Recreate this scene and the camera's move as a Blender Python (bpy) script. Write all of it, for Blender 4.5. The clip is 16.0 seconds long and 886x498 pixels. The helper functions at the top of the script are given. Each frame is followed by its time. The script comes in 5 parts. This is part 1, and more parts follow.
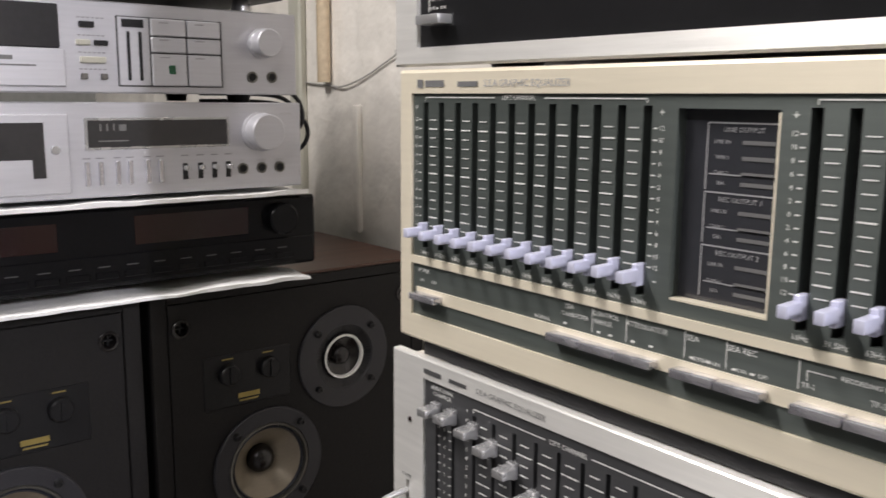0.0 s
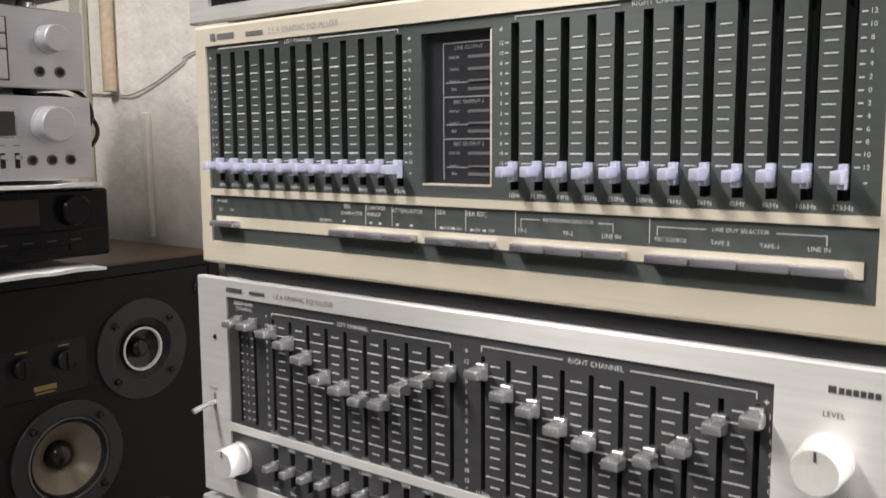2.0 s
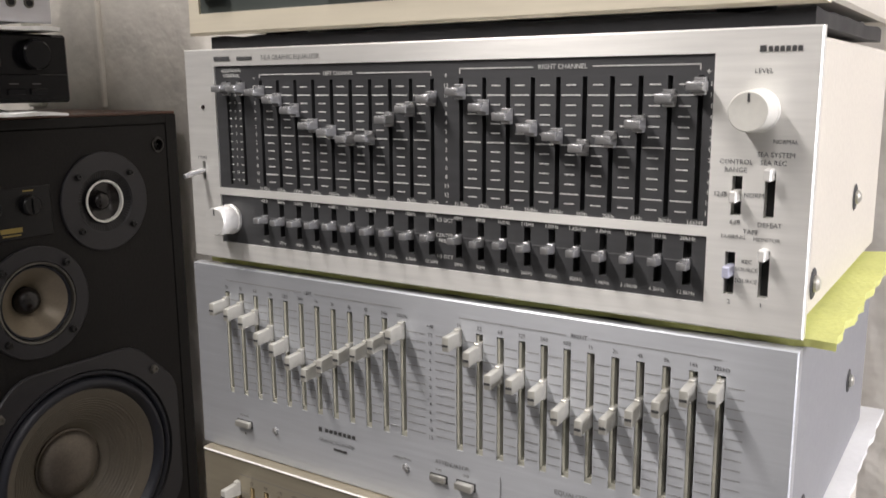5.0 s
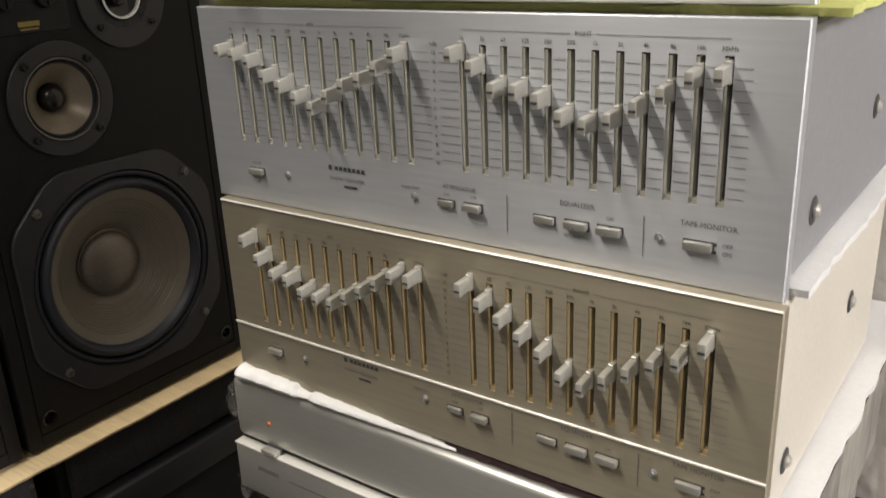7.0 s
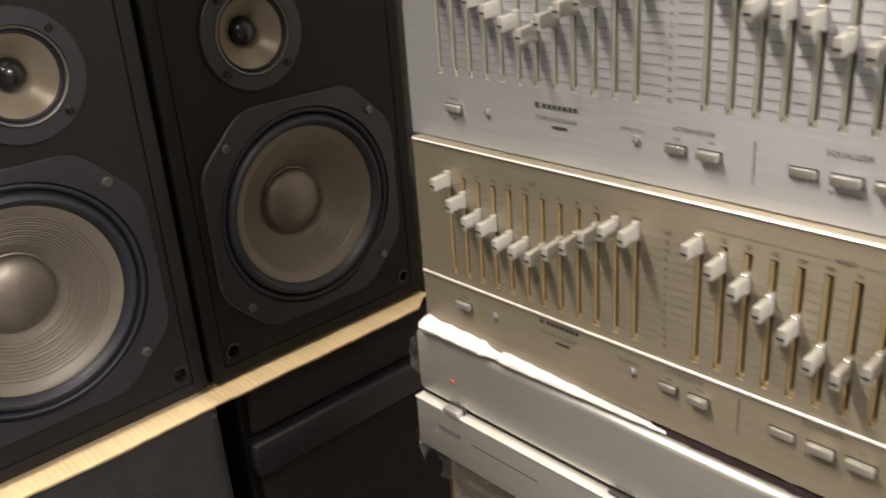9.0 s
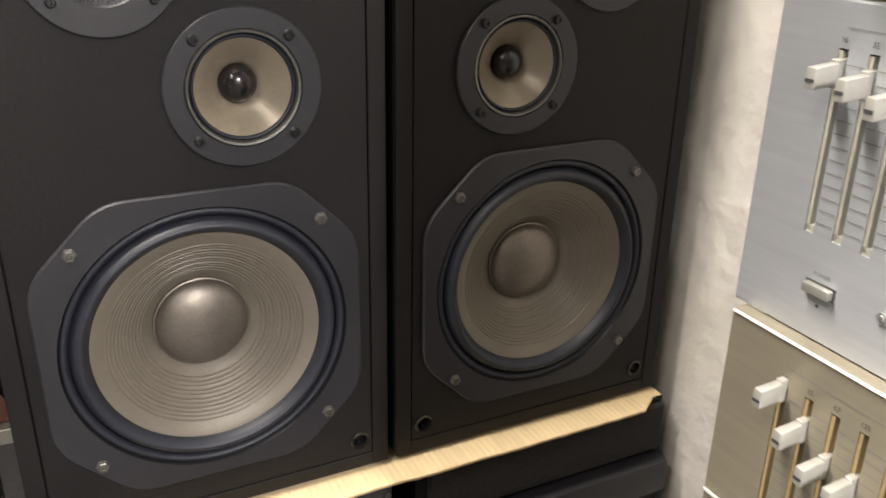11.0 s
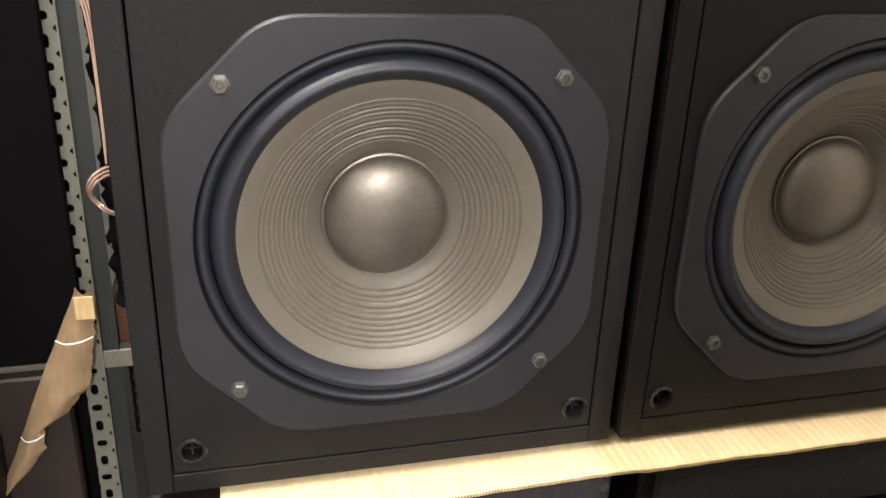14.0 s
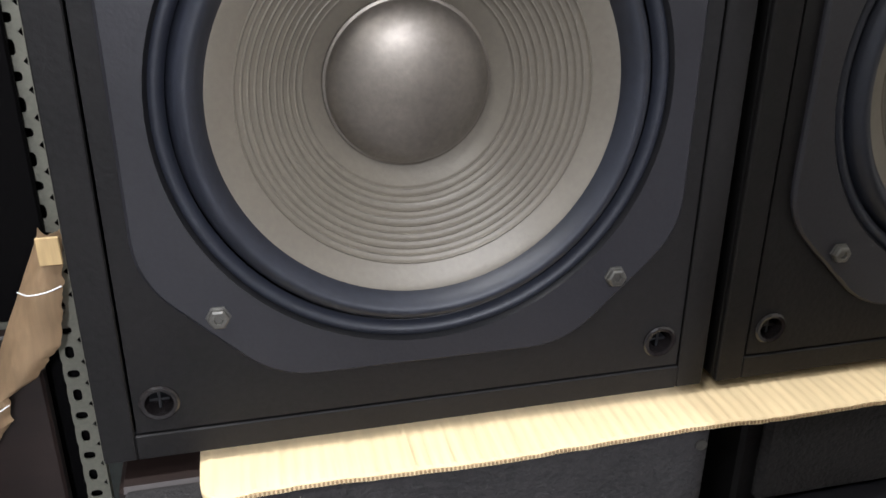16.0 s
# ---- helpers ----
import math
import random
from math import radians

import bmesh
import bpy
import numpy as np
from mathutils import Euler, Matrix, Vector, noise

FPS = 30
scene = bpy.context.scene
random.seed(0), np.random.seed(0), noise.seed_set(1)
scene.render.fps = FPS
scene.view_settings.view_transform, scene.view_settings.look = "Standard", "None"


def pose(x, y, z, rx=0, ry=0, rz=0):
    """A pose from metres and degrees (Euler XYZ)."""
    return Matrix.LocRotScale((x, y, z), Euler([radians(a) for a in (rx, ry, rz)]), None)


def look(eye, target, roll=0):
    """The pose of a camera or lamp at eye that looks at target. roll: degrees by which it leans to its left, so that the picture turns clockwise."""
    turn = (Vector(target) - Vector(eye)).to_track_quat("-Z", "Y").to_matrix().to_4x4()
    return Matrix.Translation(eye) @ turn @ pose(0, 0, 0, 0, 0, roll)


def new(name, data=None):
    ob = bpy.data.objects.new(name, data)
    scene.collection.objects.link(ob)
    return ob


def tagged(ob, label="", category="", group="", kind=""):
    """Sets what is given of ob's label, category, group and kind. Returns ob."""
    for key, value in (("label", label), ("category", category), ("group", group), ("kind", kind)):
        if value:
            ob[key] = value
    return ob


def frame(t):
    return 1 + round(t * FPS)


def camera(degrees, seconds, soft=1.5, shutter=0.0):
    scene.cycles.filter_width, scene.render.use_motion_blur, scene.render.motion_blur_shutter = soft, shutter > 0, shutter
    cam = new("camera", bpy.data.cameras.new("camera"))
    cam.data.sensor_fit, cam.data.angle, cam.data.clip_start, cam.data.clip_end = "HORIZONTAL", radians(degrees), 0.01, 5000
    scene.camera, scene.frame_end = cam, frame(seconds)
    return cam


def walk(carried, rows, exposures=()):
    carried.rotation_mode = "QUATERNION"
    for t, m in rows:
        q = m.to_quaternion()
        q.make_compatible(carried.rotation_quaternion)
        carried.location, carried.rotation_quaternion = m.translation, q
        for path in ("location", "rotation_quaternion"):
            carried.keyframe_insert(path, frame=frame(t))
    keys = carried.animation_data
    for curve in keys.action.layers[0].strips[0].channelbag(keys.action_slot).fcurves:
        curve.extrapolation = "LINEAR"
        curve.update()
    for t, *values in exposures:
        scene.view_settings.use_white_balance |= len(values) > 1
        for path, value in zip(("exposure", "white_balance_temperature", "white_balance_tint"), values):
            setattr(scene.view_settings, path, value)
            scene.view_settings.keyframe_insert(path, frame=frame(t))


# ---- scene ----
cam = camera(54.1, 16.0, soft=1.5, shutter=0.35)
METRES, EYE, TILT, LEAN, TURN = 1.2, 1.45, 0.0, 0.0, -39.0
ROWS = [
    (0.0, 0.0, 0.0, 0.0, 0.08, -9.81, -0.44),
    (0.5, 0.0169, -0.0146, -0.0008, -3.82, -8.56, -0.57),
    (1.0, 0.0233, -0.039, -0.0109, -8.5, -7.53, -0.22),
    (1.5, 0.0147, -0.0626, -0.0284, -11.95, -6.63, 0.33),
    (2.0, -0.003, -0.0847, -0.0504, -13.58, -6.98, 0.32),
    (2.5, -0.0222, -0.105, -0.0704, -14.72, -7.32, -0.16),
    (3.0, -0.0309, -0.1131, -0.0881, -16.12, -7.97, -0.47),
    (5.5, -0.0405, -0.1454, -0.1659, -18.21, -11.94, 0.52),
    (6.0, -0.0366, -0.1493, -0.1873, -17.24, -14.73, 1.29),
    (6.5, -0.0327, -0.1493, -0.2053, -16.12, -17.8, 2.0),
    (7.0, -0.027, -0.1543, -0.2195, -15.54, -20.12, 2.36),
    (7.5, -0.0205, -0.1585, -0.2321, -14.88, -22.16, 3.09),
    (8.0, -0.019, -0.1511, -0.2399, -13.14, -23.58, 4.13),
    (8.5, -0.0242, -0.1296, -0.2457, -9.21, -23.74, 4.73),
    (9.0, -0.0384, -0.0956, -0.2366, -4.38, -23.09, 3.94),
    (9.5, -0.0599, -0.0445, -0.2162, 0.43, -23.0, 2.35),
    (12.0, -0.0845, 0.1533, -0.2526, 20.89, -21.7, -0.7),
    (12.5, -0.0996, 0.1777, -0.2816, 25.11, -20.94, 0.12),
    (13.0, -0.1185, 0.1926, -0.3141, 27.29, -21.58, 0.07),
    (13.5, -0.1461, 0.2185, -0.348, 26.28, -22.39, -0.95),
    (14.0, -0.1737, 0.2364, -0.3757, 24.99, -23.37, -2.09),
    (14.5, -0.1922, 0.2574, -0.4062, 24.57, -24.42, -2.64),
    (15.0, -0.2034, 0.2794, -0.4337, 24.75, -24.34, -2.41),
    (15.5, -0.2154, 0.303, -0.4551, 25.05, -24.18, -1.29),
    (16.0, -0.2282, 0.3289, -0.479, 25.44, -24.13, -0.39),
]
walk(cam, [(t, pose(0, 0, EYE, TILT, LEAN, TURN) @ pose(METRES * x, METRES * y, METRES * z, 90 + pitch, roll, yaw)) for t, x, y, z, yaw, pitch, roll in ROWS],
     exposures=[(0.0, -0.15, 6300, 14), (3.0, -0.06, 6300, 14), (5.5, -0.26, 6400, 14), (6.5, -0.48, 6600, 12), (7.5, -0.46, 6900, 10), (8.0, -0.34, 6900, 10), (9.0, 0.06, 7200, 14), (9.7, 0.42, 7100, 14), (12.0, 0.64, 6600, 10), (13.5, 0.93, 6700, 10), (15.0, 0.68, 6700, 10), (16.0, 0.54, 5900, 10)])

# ---- world and lights ----
world = bpy.data.worlds.new("world")
scene.world = world
world.use_nodes = True
world.node_tree.nodes["Background"].inputs[0].default_value = (0.6, 0.65, 0.7, 1)
world.node_tree.nodes["Background"].inputs[1].default_value = 0.02
scene.view_settings.exposure = 0.0


def area_lamp(name, at, aim, sx, sy, watts, col):
    data = bpy.data.lights.new(name, "AREA")
    data.shape, data.size, data.size_y, data.energy, data.color = "RECTANGLE", sx, sy, watts, col
    ob = new(name, data)
    ob.matrix_world = look(at, aim)
    return ob


# three fluorescent tubes under the ceiling
LAMP_A = (-0.90, -0.20, 2.44)
LAMP_B = (-0.48, 0.80, 2.44)
LAMP_C = (0.14, -2.45, 2.44)
area_lamp("tube_light_a", LAMP_A, (LAMP_A[0], LAMP_A[1] + 0.001, 0), 0.10, 0.60, 13, (1.0, 0.95, 0.90))
area_lamp("tube_light_b", LAMP_B, (LAMP_B[0], LAMP_B[1] + 0.001, 0), 0.90, 0.16, 34, (1.0, 0.95, 0.89))
area_lamp("tube_light_c", LAMP_C, (LAMP_C[0], LAMP_C[1] + 0.001, 0), 0.10, 0.90, 165, (0.99, 0.97, 1.0))


# ---- materials ----
def mat(name, col, rough=0.5, metal=0.0, var=0.15, scale=8.0, fine=120.0, bump=0.1, stretch=(1, 1, 1), rvar=0.1,
        stain=None, spec=0.5, coat=0.0, dist=0.002):
    """A surface with variation at two scales, in object metres."""
    m = bpy.data.materials.new(name)
    m.use_nodes = True
    nt = m.node_tree
    p = nt.nodes["Principled BSDF"]
    tc = nt.nodes.new("ShaderNodeTexCoord")
    mp = nt.nodes.new("ShaderNodeMapping")
    mp.inputs["Scale"].default_value = stretch
    nt.links.new(tc.outputs["Object"], mp.inputs[0])
    big, small = nt.nodes.new("ShaderNodeTexNoise"), nt.nodes.new("ShaderNodeTexNoise")
    big.inputs["Scale"].default_value, small.inputs["Scale"].default_value = scale, fine
    big.inputs["Detail"].default_value, small.inputs["Detail"].default_value = 5, 3
    nt.links.new(tc.outputs["Object"], big.inputs[0])
    nt.links.new(mp.outputs[0], small.inputs[0])
    mixf = nt.nodes.new("ShaderNodeMath")
    mixf.operation = "MULTIPLY_ADD"
    nt.links.new(small.outputs[0], mixf.inputs[0])
    mixf.inputs[1].default_value = 0.5
    half = nt.nodes.new("ShaderNodeMath")
    half.operation = "MULTIPLY"
    half.inputs[1].default_value = 0.5
    nt.links.new(big.outputs[0], half.inputs[0])
    nt.links.new(half.outputs[0], mixf.inputs[2])
    ramp = nt.nodes.new("ShaderNodeValToRGB")
    a, b = ramp.color_ramp.elements
    a.position, b.position = 0.32, 0.68
    lo = stain or tuple(c * (1 - var) for c in col)
    hi = tuple(min(1, c * (1 + var * 0.5)) for c in col)
    a.color, b.color = (*lo, 1), (*hi, 1)
    nt.links.new(mixf.outputs[0], ramp.inputs[0])
    nt.links.new(ramp.outputs[0], p.inputs["Base Color"])
    rr = nt.nodes.new("ShaderNodeMapRange")
    rr.inputs["To Min"].default_value, rr.inputs["To Max"].default_value = max(0.02, rough - rvar), min(1, rough + rvar)
    nt.links.new(big.outputs[0], rr.inputs[0])
    nt.links.new(rr.outputs[0], p.inputs["Roughness"])
    p.inputs["Metallic"].default_value = metal
    p.inputs["Specular IOR Level"].default_value = spec
    p.inputs["Coat Weight"].default_value = coat
    if bump:
        bp = nt.nodes.new("ShaderNodeBump")
        bp.inputs["Strength"].default_value, bp.inputs["Distance"].default_value = bump, dist
        nt.links.new(small.outputs[0], bp.inputs["Height"])
        nt.links.new(bp.outputs[0], p.inputs["Normal"])
    return m


BRUSH = (1, 0.06, 1)
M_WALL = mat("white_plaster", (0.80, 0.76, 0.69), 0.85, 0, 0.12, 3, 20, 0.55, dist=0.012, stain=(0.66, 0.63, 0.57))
# far-wall and floor greys set low to reduce light bounced into dark parts
M_WALL_DIM = mat("low_bounce_grey", (0.26, 0.26, 0.24), 0.9, 0, 0.2, 3, 40, 0.4)
M_FLOOR = mat("grey_floor", (0.13, 0.125, 0.12), 0.6, 0, 0.25, 4, 60, 0.2)
M_CEIL = mat("ceiling_paint", (0.60, 0.59, 0.56), 0.9, 0, 0.08, 2, 40, 0.2)
M_CHAMP = mat("champagne_metal", (0.84, 0.77, 0.61), 0.42, 0.15, 0.06, 5, 300, 0.05, BRUSH)
M_SILVER = mat("brushed_aluminium", (0.88, 0.87, 0.83), 0.45, 0.20, 0.10, 5, 350, 0.06, BRUSH)
M_DECK = mat("deck_aluminium", (0.52, 0.52, 0.55), 0.36, 0.45, 0.08, 5, 350, 0.05, (0.06, 1, 1))
M_BLUESILVER = mat("cool_aluminium", (0.60, 0.62, 0.65), 0.46, 0.40, 0.08, 5, 350, 0.06, BRUSH)
M_BRONZE = mat("warm_grey_aluminium", (0.43, 0.385, 0.29), 0.46, 0.45, 0.10, 5, 350, 0.06, BRUSH)
M_AMP = mat("grey_aluminium", (0.62, 0.62, 0.58), 0.36, 0.7, 0.08, 5, 350, 0.05, BRUSH)
# pale, mostly diffuse metal: the reflection on edges is put into the colour
M_EDGE = mat("edge_highlight", (0.88, 0.86, 0.80), 0.38, 0.35, 0.05, 5, 300, 0.02, BRUSH)
M_GREEN = mat("dark_green_grey_panel", (0.095, 0.110, 0.102), 0.46, 0.4, 0.15, 6, 300, 0.04, BRUSH)
M_CHAR = mat("charcoal_panel", (0.070, 0.071, 0.074), 0.44, 0.35, 0.15, 6, 300, 0.04, BRUSH)
M_BLACK = mat("black_plastic", (0.008, 0.008, 0.009), 0.38, 0, 0.2, 8, 200, 0.03, spec=0.3)
M_GLOSSFACE = mat("glossy_black_panel", (0.006, 0.006, 0.007), 0.16, 0, 0.2, 8, 200, 0.02, spec=0.14, rvar=0.05)
# near-black for the rack's unlit void; also the real case binding and bag
M_VOID = mat("void_and_trim_black", (0.002, 0.0017, 0.0018), 0.7, 0, 0.3, 8, 120, 0.05, spec=0.06)
M_SLOT = mat("slot_black", (0.006, 0.006, 0.006), 0.7, 0, 0.2, 8, 200, 0.0)
M_SMOKE = mat("smoked_window", (0.035, 0.036, 0.042), 0.18, 0, 0.1, 8, 200, 0.0)
M_WHITE = mat("white_print", (0.75, 0.75, 0.72), 0.6, 0, 0.08, 60, 900, 0.0)
M_GREYPR = mat("grey_print", (0.14, 0.14, 0.14), 0.6, 0, 0.1, 60, 900, 0.0)
M_SCALEPR = mat("soft_grey_print", (0.27, 0.265, 0.255), 0.6, 0, 0.1, 60, 900, 0.0)
M_DARKPR = mat("dark_print", (0.06, 0.06, 0.06), 0.6, 0, 0.1, 60, 900, 0.0)
M_FAINTPR = mat("faint_print", (0.40, 0.40, 0.41), 0.6, 0.2, 0.1, 60, 900, 0.0)
M_FAINTDARK = mat("fine_grey_print", (0.26, 0.26, 0.27), 0.6, 0, 0.1, 60, 900, 0.0)
M_GOLDPR = mat("gold_print", (0.30, 0.23, 0.07), 0.4, 0.5, 0.1, 60, 900, 0.0)
M_LAV = mat("pale_lavender_plastic", (0.66, 0.67, 0.82), 0.3, 0.3, 0.08, 30, 400, 0.02)
M_PUSH = mat("satin_silver_plastic", (0.64, 0.63, 0.67), 0.22, 0.8, 0.08, 30, 400, 0.02)
M_CHROME = mat("chromed_plastic", (0.50, 0.50, 0.50), 0.28, 0.7, 0.08, 30, 400, 0.0)
M_CREAM = mat("cream_plastic", (0.46, 0.45, 0.375), 0.36, 0, 0.08, 30, 400, 0.03)
M_PALE = mat("pale_cream_plastic", (0.74, 0.73, 0.67), 0.34, 0, 0.06, 30, 400, 0.02)
M_GRIP = mat("grey_cream_plastic", (0.50, 0.49, 0.44), 0.32, 0.3, 0.08, 30, 400, 0.03)
M_BTN = mat("satin_grey_metal", (0.56, 0.55, 0.50), 0.30, 0.65, 0.08, 30, 400, 0.02)
M_BRASS = mat("brass_slot_lining", (0.60, 0.46, 0.25), 0.4, 0.3, 0.15, 20, 300, 0.03)
M_CASEW = mat("cream_case_paint", (0.68, 0.64, 0.56), 0.5, 0.0, 0.08, 6, 260, 0.1)
M_CASEG = mat("grey_case_paint", (0.27, 0.275, 0.29), 0.5, 0.05, 0.1, 6, 260, 0.1)
M_BAFFLE = mat("black_baffle", (0.0085, 0.0077, 0.0076), 0.6, 0, 0.45, 7, 240, 0.45, dist=0.0008, spec=0.26)
M_CABF = mat("black_vinyl_frame", (0.0085, 0.0077, 0.0076), 0.6, 0, 0.35, 6, 260, 0.4, dist=0.0008, spec=0.26)
M_WALNUT = mat("walnut_veneer", (0.10, 0.040, 0.022), 0.42, 0, 0.45, 9, 70, 0.1, (0.08, 1, 1))
M_REDWOOD = mat("dark_red_wood", (0.016, 0.009, 0.007), 0.5, 0, 0.4, 9, 70, 0.1, (0.08, 1, 1))
# darker copy of the post paint, for rack steel standing in shade
M_POSTSHADE = mat("shaded_post_steel", (0.014, 0.017, 0.014), 0.6, 0.1, 0.3, 12, 120, 0.1)
M_FLANGE = mat("grey_cast_frame", (0.021, 0.0205, 0.0245), 0.45, 0.1, 0.2, 6, 400, 0.3, dist=0.0005)
M_RUBBER = mat("rubber_surround", (0.013, 0.015, 0.023), 0.52, 0, 0.3, 12, 200, 0.08, spec=0.5)
M_CONE = mat("grey_olive_cone", (0.160, 0.141, 0.110), 0.45, 0.15, 0.12, 14, 300, 0.08, spec=0.5)
M_DOME = mat("dust_cap_grey", (0.22, 0.195, 0.165), 0.46, 0.8, 0.22, 26, 260, 0.05)
M_MCONE = mat("pale_cone", (0.225, 0.190, 0.140), 0.34, 0.25, 0.12, 20, 300, 0.05)
M_GLOSSB = mat("glossy_black_dome", (0.012, 0.010, 0.010), 0.2, 0.0, 0.2, 20, 300, 0.02)
M_STEEL = mat("bolt_steel", (0.16, 0.155, 0.14), 0.4, 0.8, 0.2, 60, 500, 0.05)
M_BLACKBOLT = mat("blackened_steel", (0.02, 0.02, 0.021), 0.35, 0.5, 0.2, 60, 500, 0.05)
M_CLOTH = mat("black_grille_cloth", (0.020, 0.018, 0.018), 0.9, 0, 0.6, 30, 330, 0.9, dist=0.0015)
M_CARD = mat("corrugated_cardboard", (0.74, 0.58, 0.34), 0.8, 0, 0.14, 16, 130, 0.4, (1, 0.05, 1))
M_CARDB = mat("brown_cardboard", (0.44, 0.30, 0.17), 0.75, 0, 0.2, 14, 180, 0.3, (1, 1, 0.08))
M_CARDY = mat("yellowed_cardboard", (0.54, 0.38, 0.18), 0.75, 0, 0.25, 14, 180, 0.3, (1, 1, 0.08))
M_CARDE = mat("cardboard_edge", (0.36, 0.25, 0.13), 0.9, 0, 0.4, 40, 500, 0.5)
M_FOAM = mat("white_foam", (0.82, 0.82, 0.81), 0.8, 0, 0.05, 20, 220, 0.3)
M_YFOAM = mat("yellow_green_foam", (0.66, 0.68, 0.24), 0.85, 0, 0.12, 20, 260, 0.4)
M_MAROON = mat("maroon_cloth", (0.05, 0.026, 0.028), 0.9, 0, 0.25, 20, 400, 0.4)
M_REDWIN = mat("red_display_window", (0.012, 0.002, 0.0025), 0.12, 0, 0.2, 10, 200, 0.0)
M_DISP = mat("grey_display_window", (0.035, 0.034, 0.036), 0.15, 0, 0.1, 10, 200, 0.0)
M_POST = mat("painted_slotted_steel", (0.15, 0.147, 0.115), 0.5, 0.2, 0.2, 12, 200, 0.1)
M_COPPER = mat("copper_wire", (0.55, 0.37, 0.28), 0.35, 0.4, 0.15, 40, 300, 0.02)
M_WIRE = mat("black_cable", (0.015, 0.015, 0.017), 0.5, 0, 0.2, 40, 300, 0.02)
M_GREYW = mat("grey_cable", (0.40, 0.39, 0.36), 0.55, 0, 0.1, 40, 300, 0.02)
M_GREENKEY = mat("dark_green_key", (0.01, 0.07, 0.03), 0.4, 0, 0.1, 40, 300, 0.0)
M_ORANGE = mat("orange_indicator", (0.55, 0.12, 0.03), 0.4, 0, 0.1, 40, 300, 0.0)
M_GRANITE = mat("streaked_grey_vinyl", (0.34, 0.325, 0.285), 0.5, 0, 0.6, 25, 110, 0.1, (1, 1, 0.08))

M_CONDUIT = mat("tan_conduit_paint", (0.50, 0.40, 0.27), 0.6, 0, 0.25, 8, 120, 0.15)


def brushed(m, amount, metal):
    """Horizontal brushing: highlights spread upwards and downwards."""
    nt = m.node_tree
    p = nt.nodes["Principled BSDF"]
    up = nt.nodes.new("ShaderNodeCombineXYZ")
    up.inputs["Z"].default_value = 1.0
    nt.links.new(up.outputs[0], p.inputs["Tangent"])
    p.inputs["Anisotropic"].default_value = amount
    p.inputs["Metallic"].default_value = metal


brushed(M_SILVER, 0.8, 0.55)
brushed(M_BLUESILVER, 0.8, 0.65)
brushed(M_BRONZE, 0.8, 0.65)
brushed(M_AMP, 0.6, 0.7)
brushed(M_CHAMP, 0.6, 0.35)
brushed(M_GREEN, 0.7, 0.45)
brushed(M_CHAR, 0.7, 0.4)

M_WRAP = bpy.data.materials.new("clear_wrap")
M_WRAP.use_nodes = True
_nt = M_WRAP.node_tree
_nt.nodes.remove(_nt.nodes["Principled BSDF"])
_clear, _shine, _mix = _nt.nodes.new("ShaderNodeBsdfTransparent"), _nt.nodes.new("ShaderNodeBsdfGlossy"), _nt.nodes.new("ShaderNodeMixShader")
_clear.inputs[0].default_value = (0.93, 0.93, 0.94, 1)
_shine.inputs["Roughness"].default_value = 0.12
_mix.inputs[0].default_value = 0.42
_n, _b = _nt.nodes.new("ShaderNodeTexNoise"), _nt.nodes.new("ShaderNodeBump")
_n.inputs["Scale"].default_value = 90
_b.inputs["Strength"].default_value, _b.inputs["Distance"].default_value = 1.0, 0.012
_nt.links.new(_n.outputs[0], _b.inputs["Height"])
_nt.links.new(_b.outputs[0], _shine.inputs["Normal"])
_nt.links.new(_clear.outputs[0], _mix.inputs[1])
_nt.links.new(_shine.outputs[0], _mix.inputs[2])
_nt.links.new(_mix.outputs[0], _nt.nodes["Material Output"].inputs[0])

M_TUBE = bpy.data.materials.new("lit_tube")
M_TUBE.use_nodes = True
_p = M_TUBE.node_tree.nodes["Principled BSDF"]
_p.inputs["Emission Color"].default_value = (1, 0.97, 0.92, 1)
_p.inputs["Emission Strength"].default_value = 6.0


# ---- mesh helpers ----
def origin_of(ob):
    o = Vector((0, 0, 0))
    while ob is not None:
        o += ob.location
        ob = ob.parent
    return o


def thing(name, at, label, category, group="", kind=""):
    """An empty at the base of a thing."""
    e = new(name)
    e.empty_display_size = 0.05
    e.location = at
    return tagged(e, label, category, group, kind)


def link_mesh(name, bm, material, at=(0, 0, 0), smooth=True):
    bmesh.ops.translate(bm, vec=-Vector(at), verts=bm.verts)
    bmesh.ops.recalc_face_normals(bm, faces=bm.faces)
    me = bpy.data.meshes.new(name)
    bm.to_mesh(me)
    bm.free()
    if material:
        me.materials.append(material)
    if smooth:
        for f in me.polygons:
            f.use_smooth = True
        me.set_sharp_from_angle(angle=radians(35))
    return me


def part(name, bm, material, parent, label=""):
    """One mesh under a thing or a part; the bmesh is in world metres."""
    ob = new(name, link_mesh(name, bm, material, origin_of(parent)))
    ob.parent = parent
    if label:
        ob["label"] = label
    return ob


def printed(*a):
    """Print too fine to pick apart: one part of kind stuff."""
    return tagged(part(*a), kind="stuff")


def solo(name, bm, material, at, label, category, kind="", group=""):
    """A thing that is a single mesh."""
    ob = new(name, link_mesh(name, bm, material, at))
    ob.location = at
    return tagged(ob, label, category, group, kind)


def again(name, me, parent, at, label=""):
    """A further part on shared mesh data, at a world place."""
    ob = new(name, me)
    ob.parent = parent
    ob.location = Vector(at) - origin_of(parent)
    if label:
        ob["label"] = label
    return ob


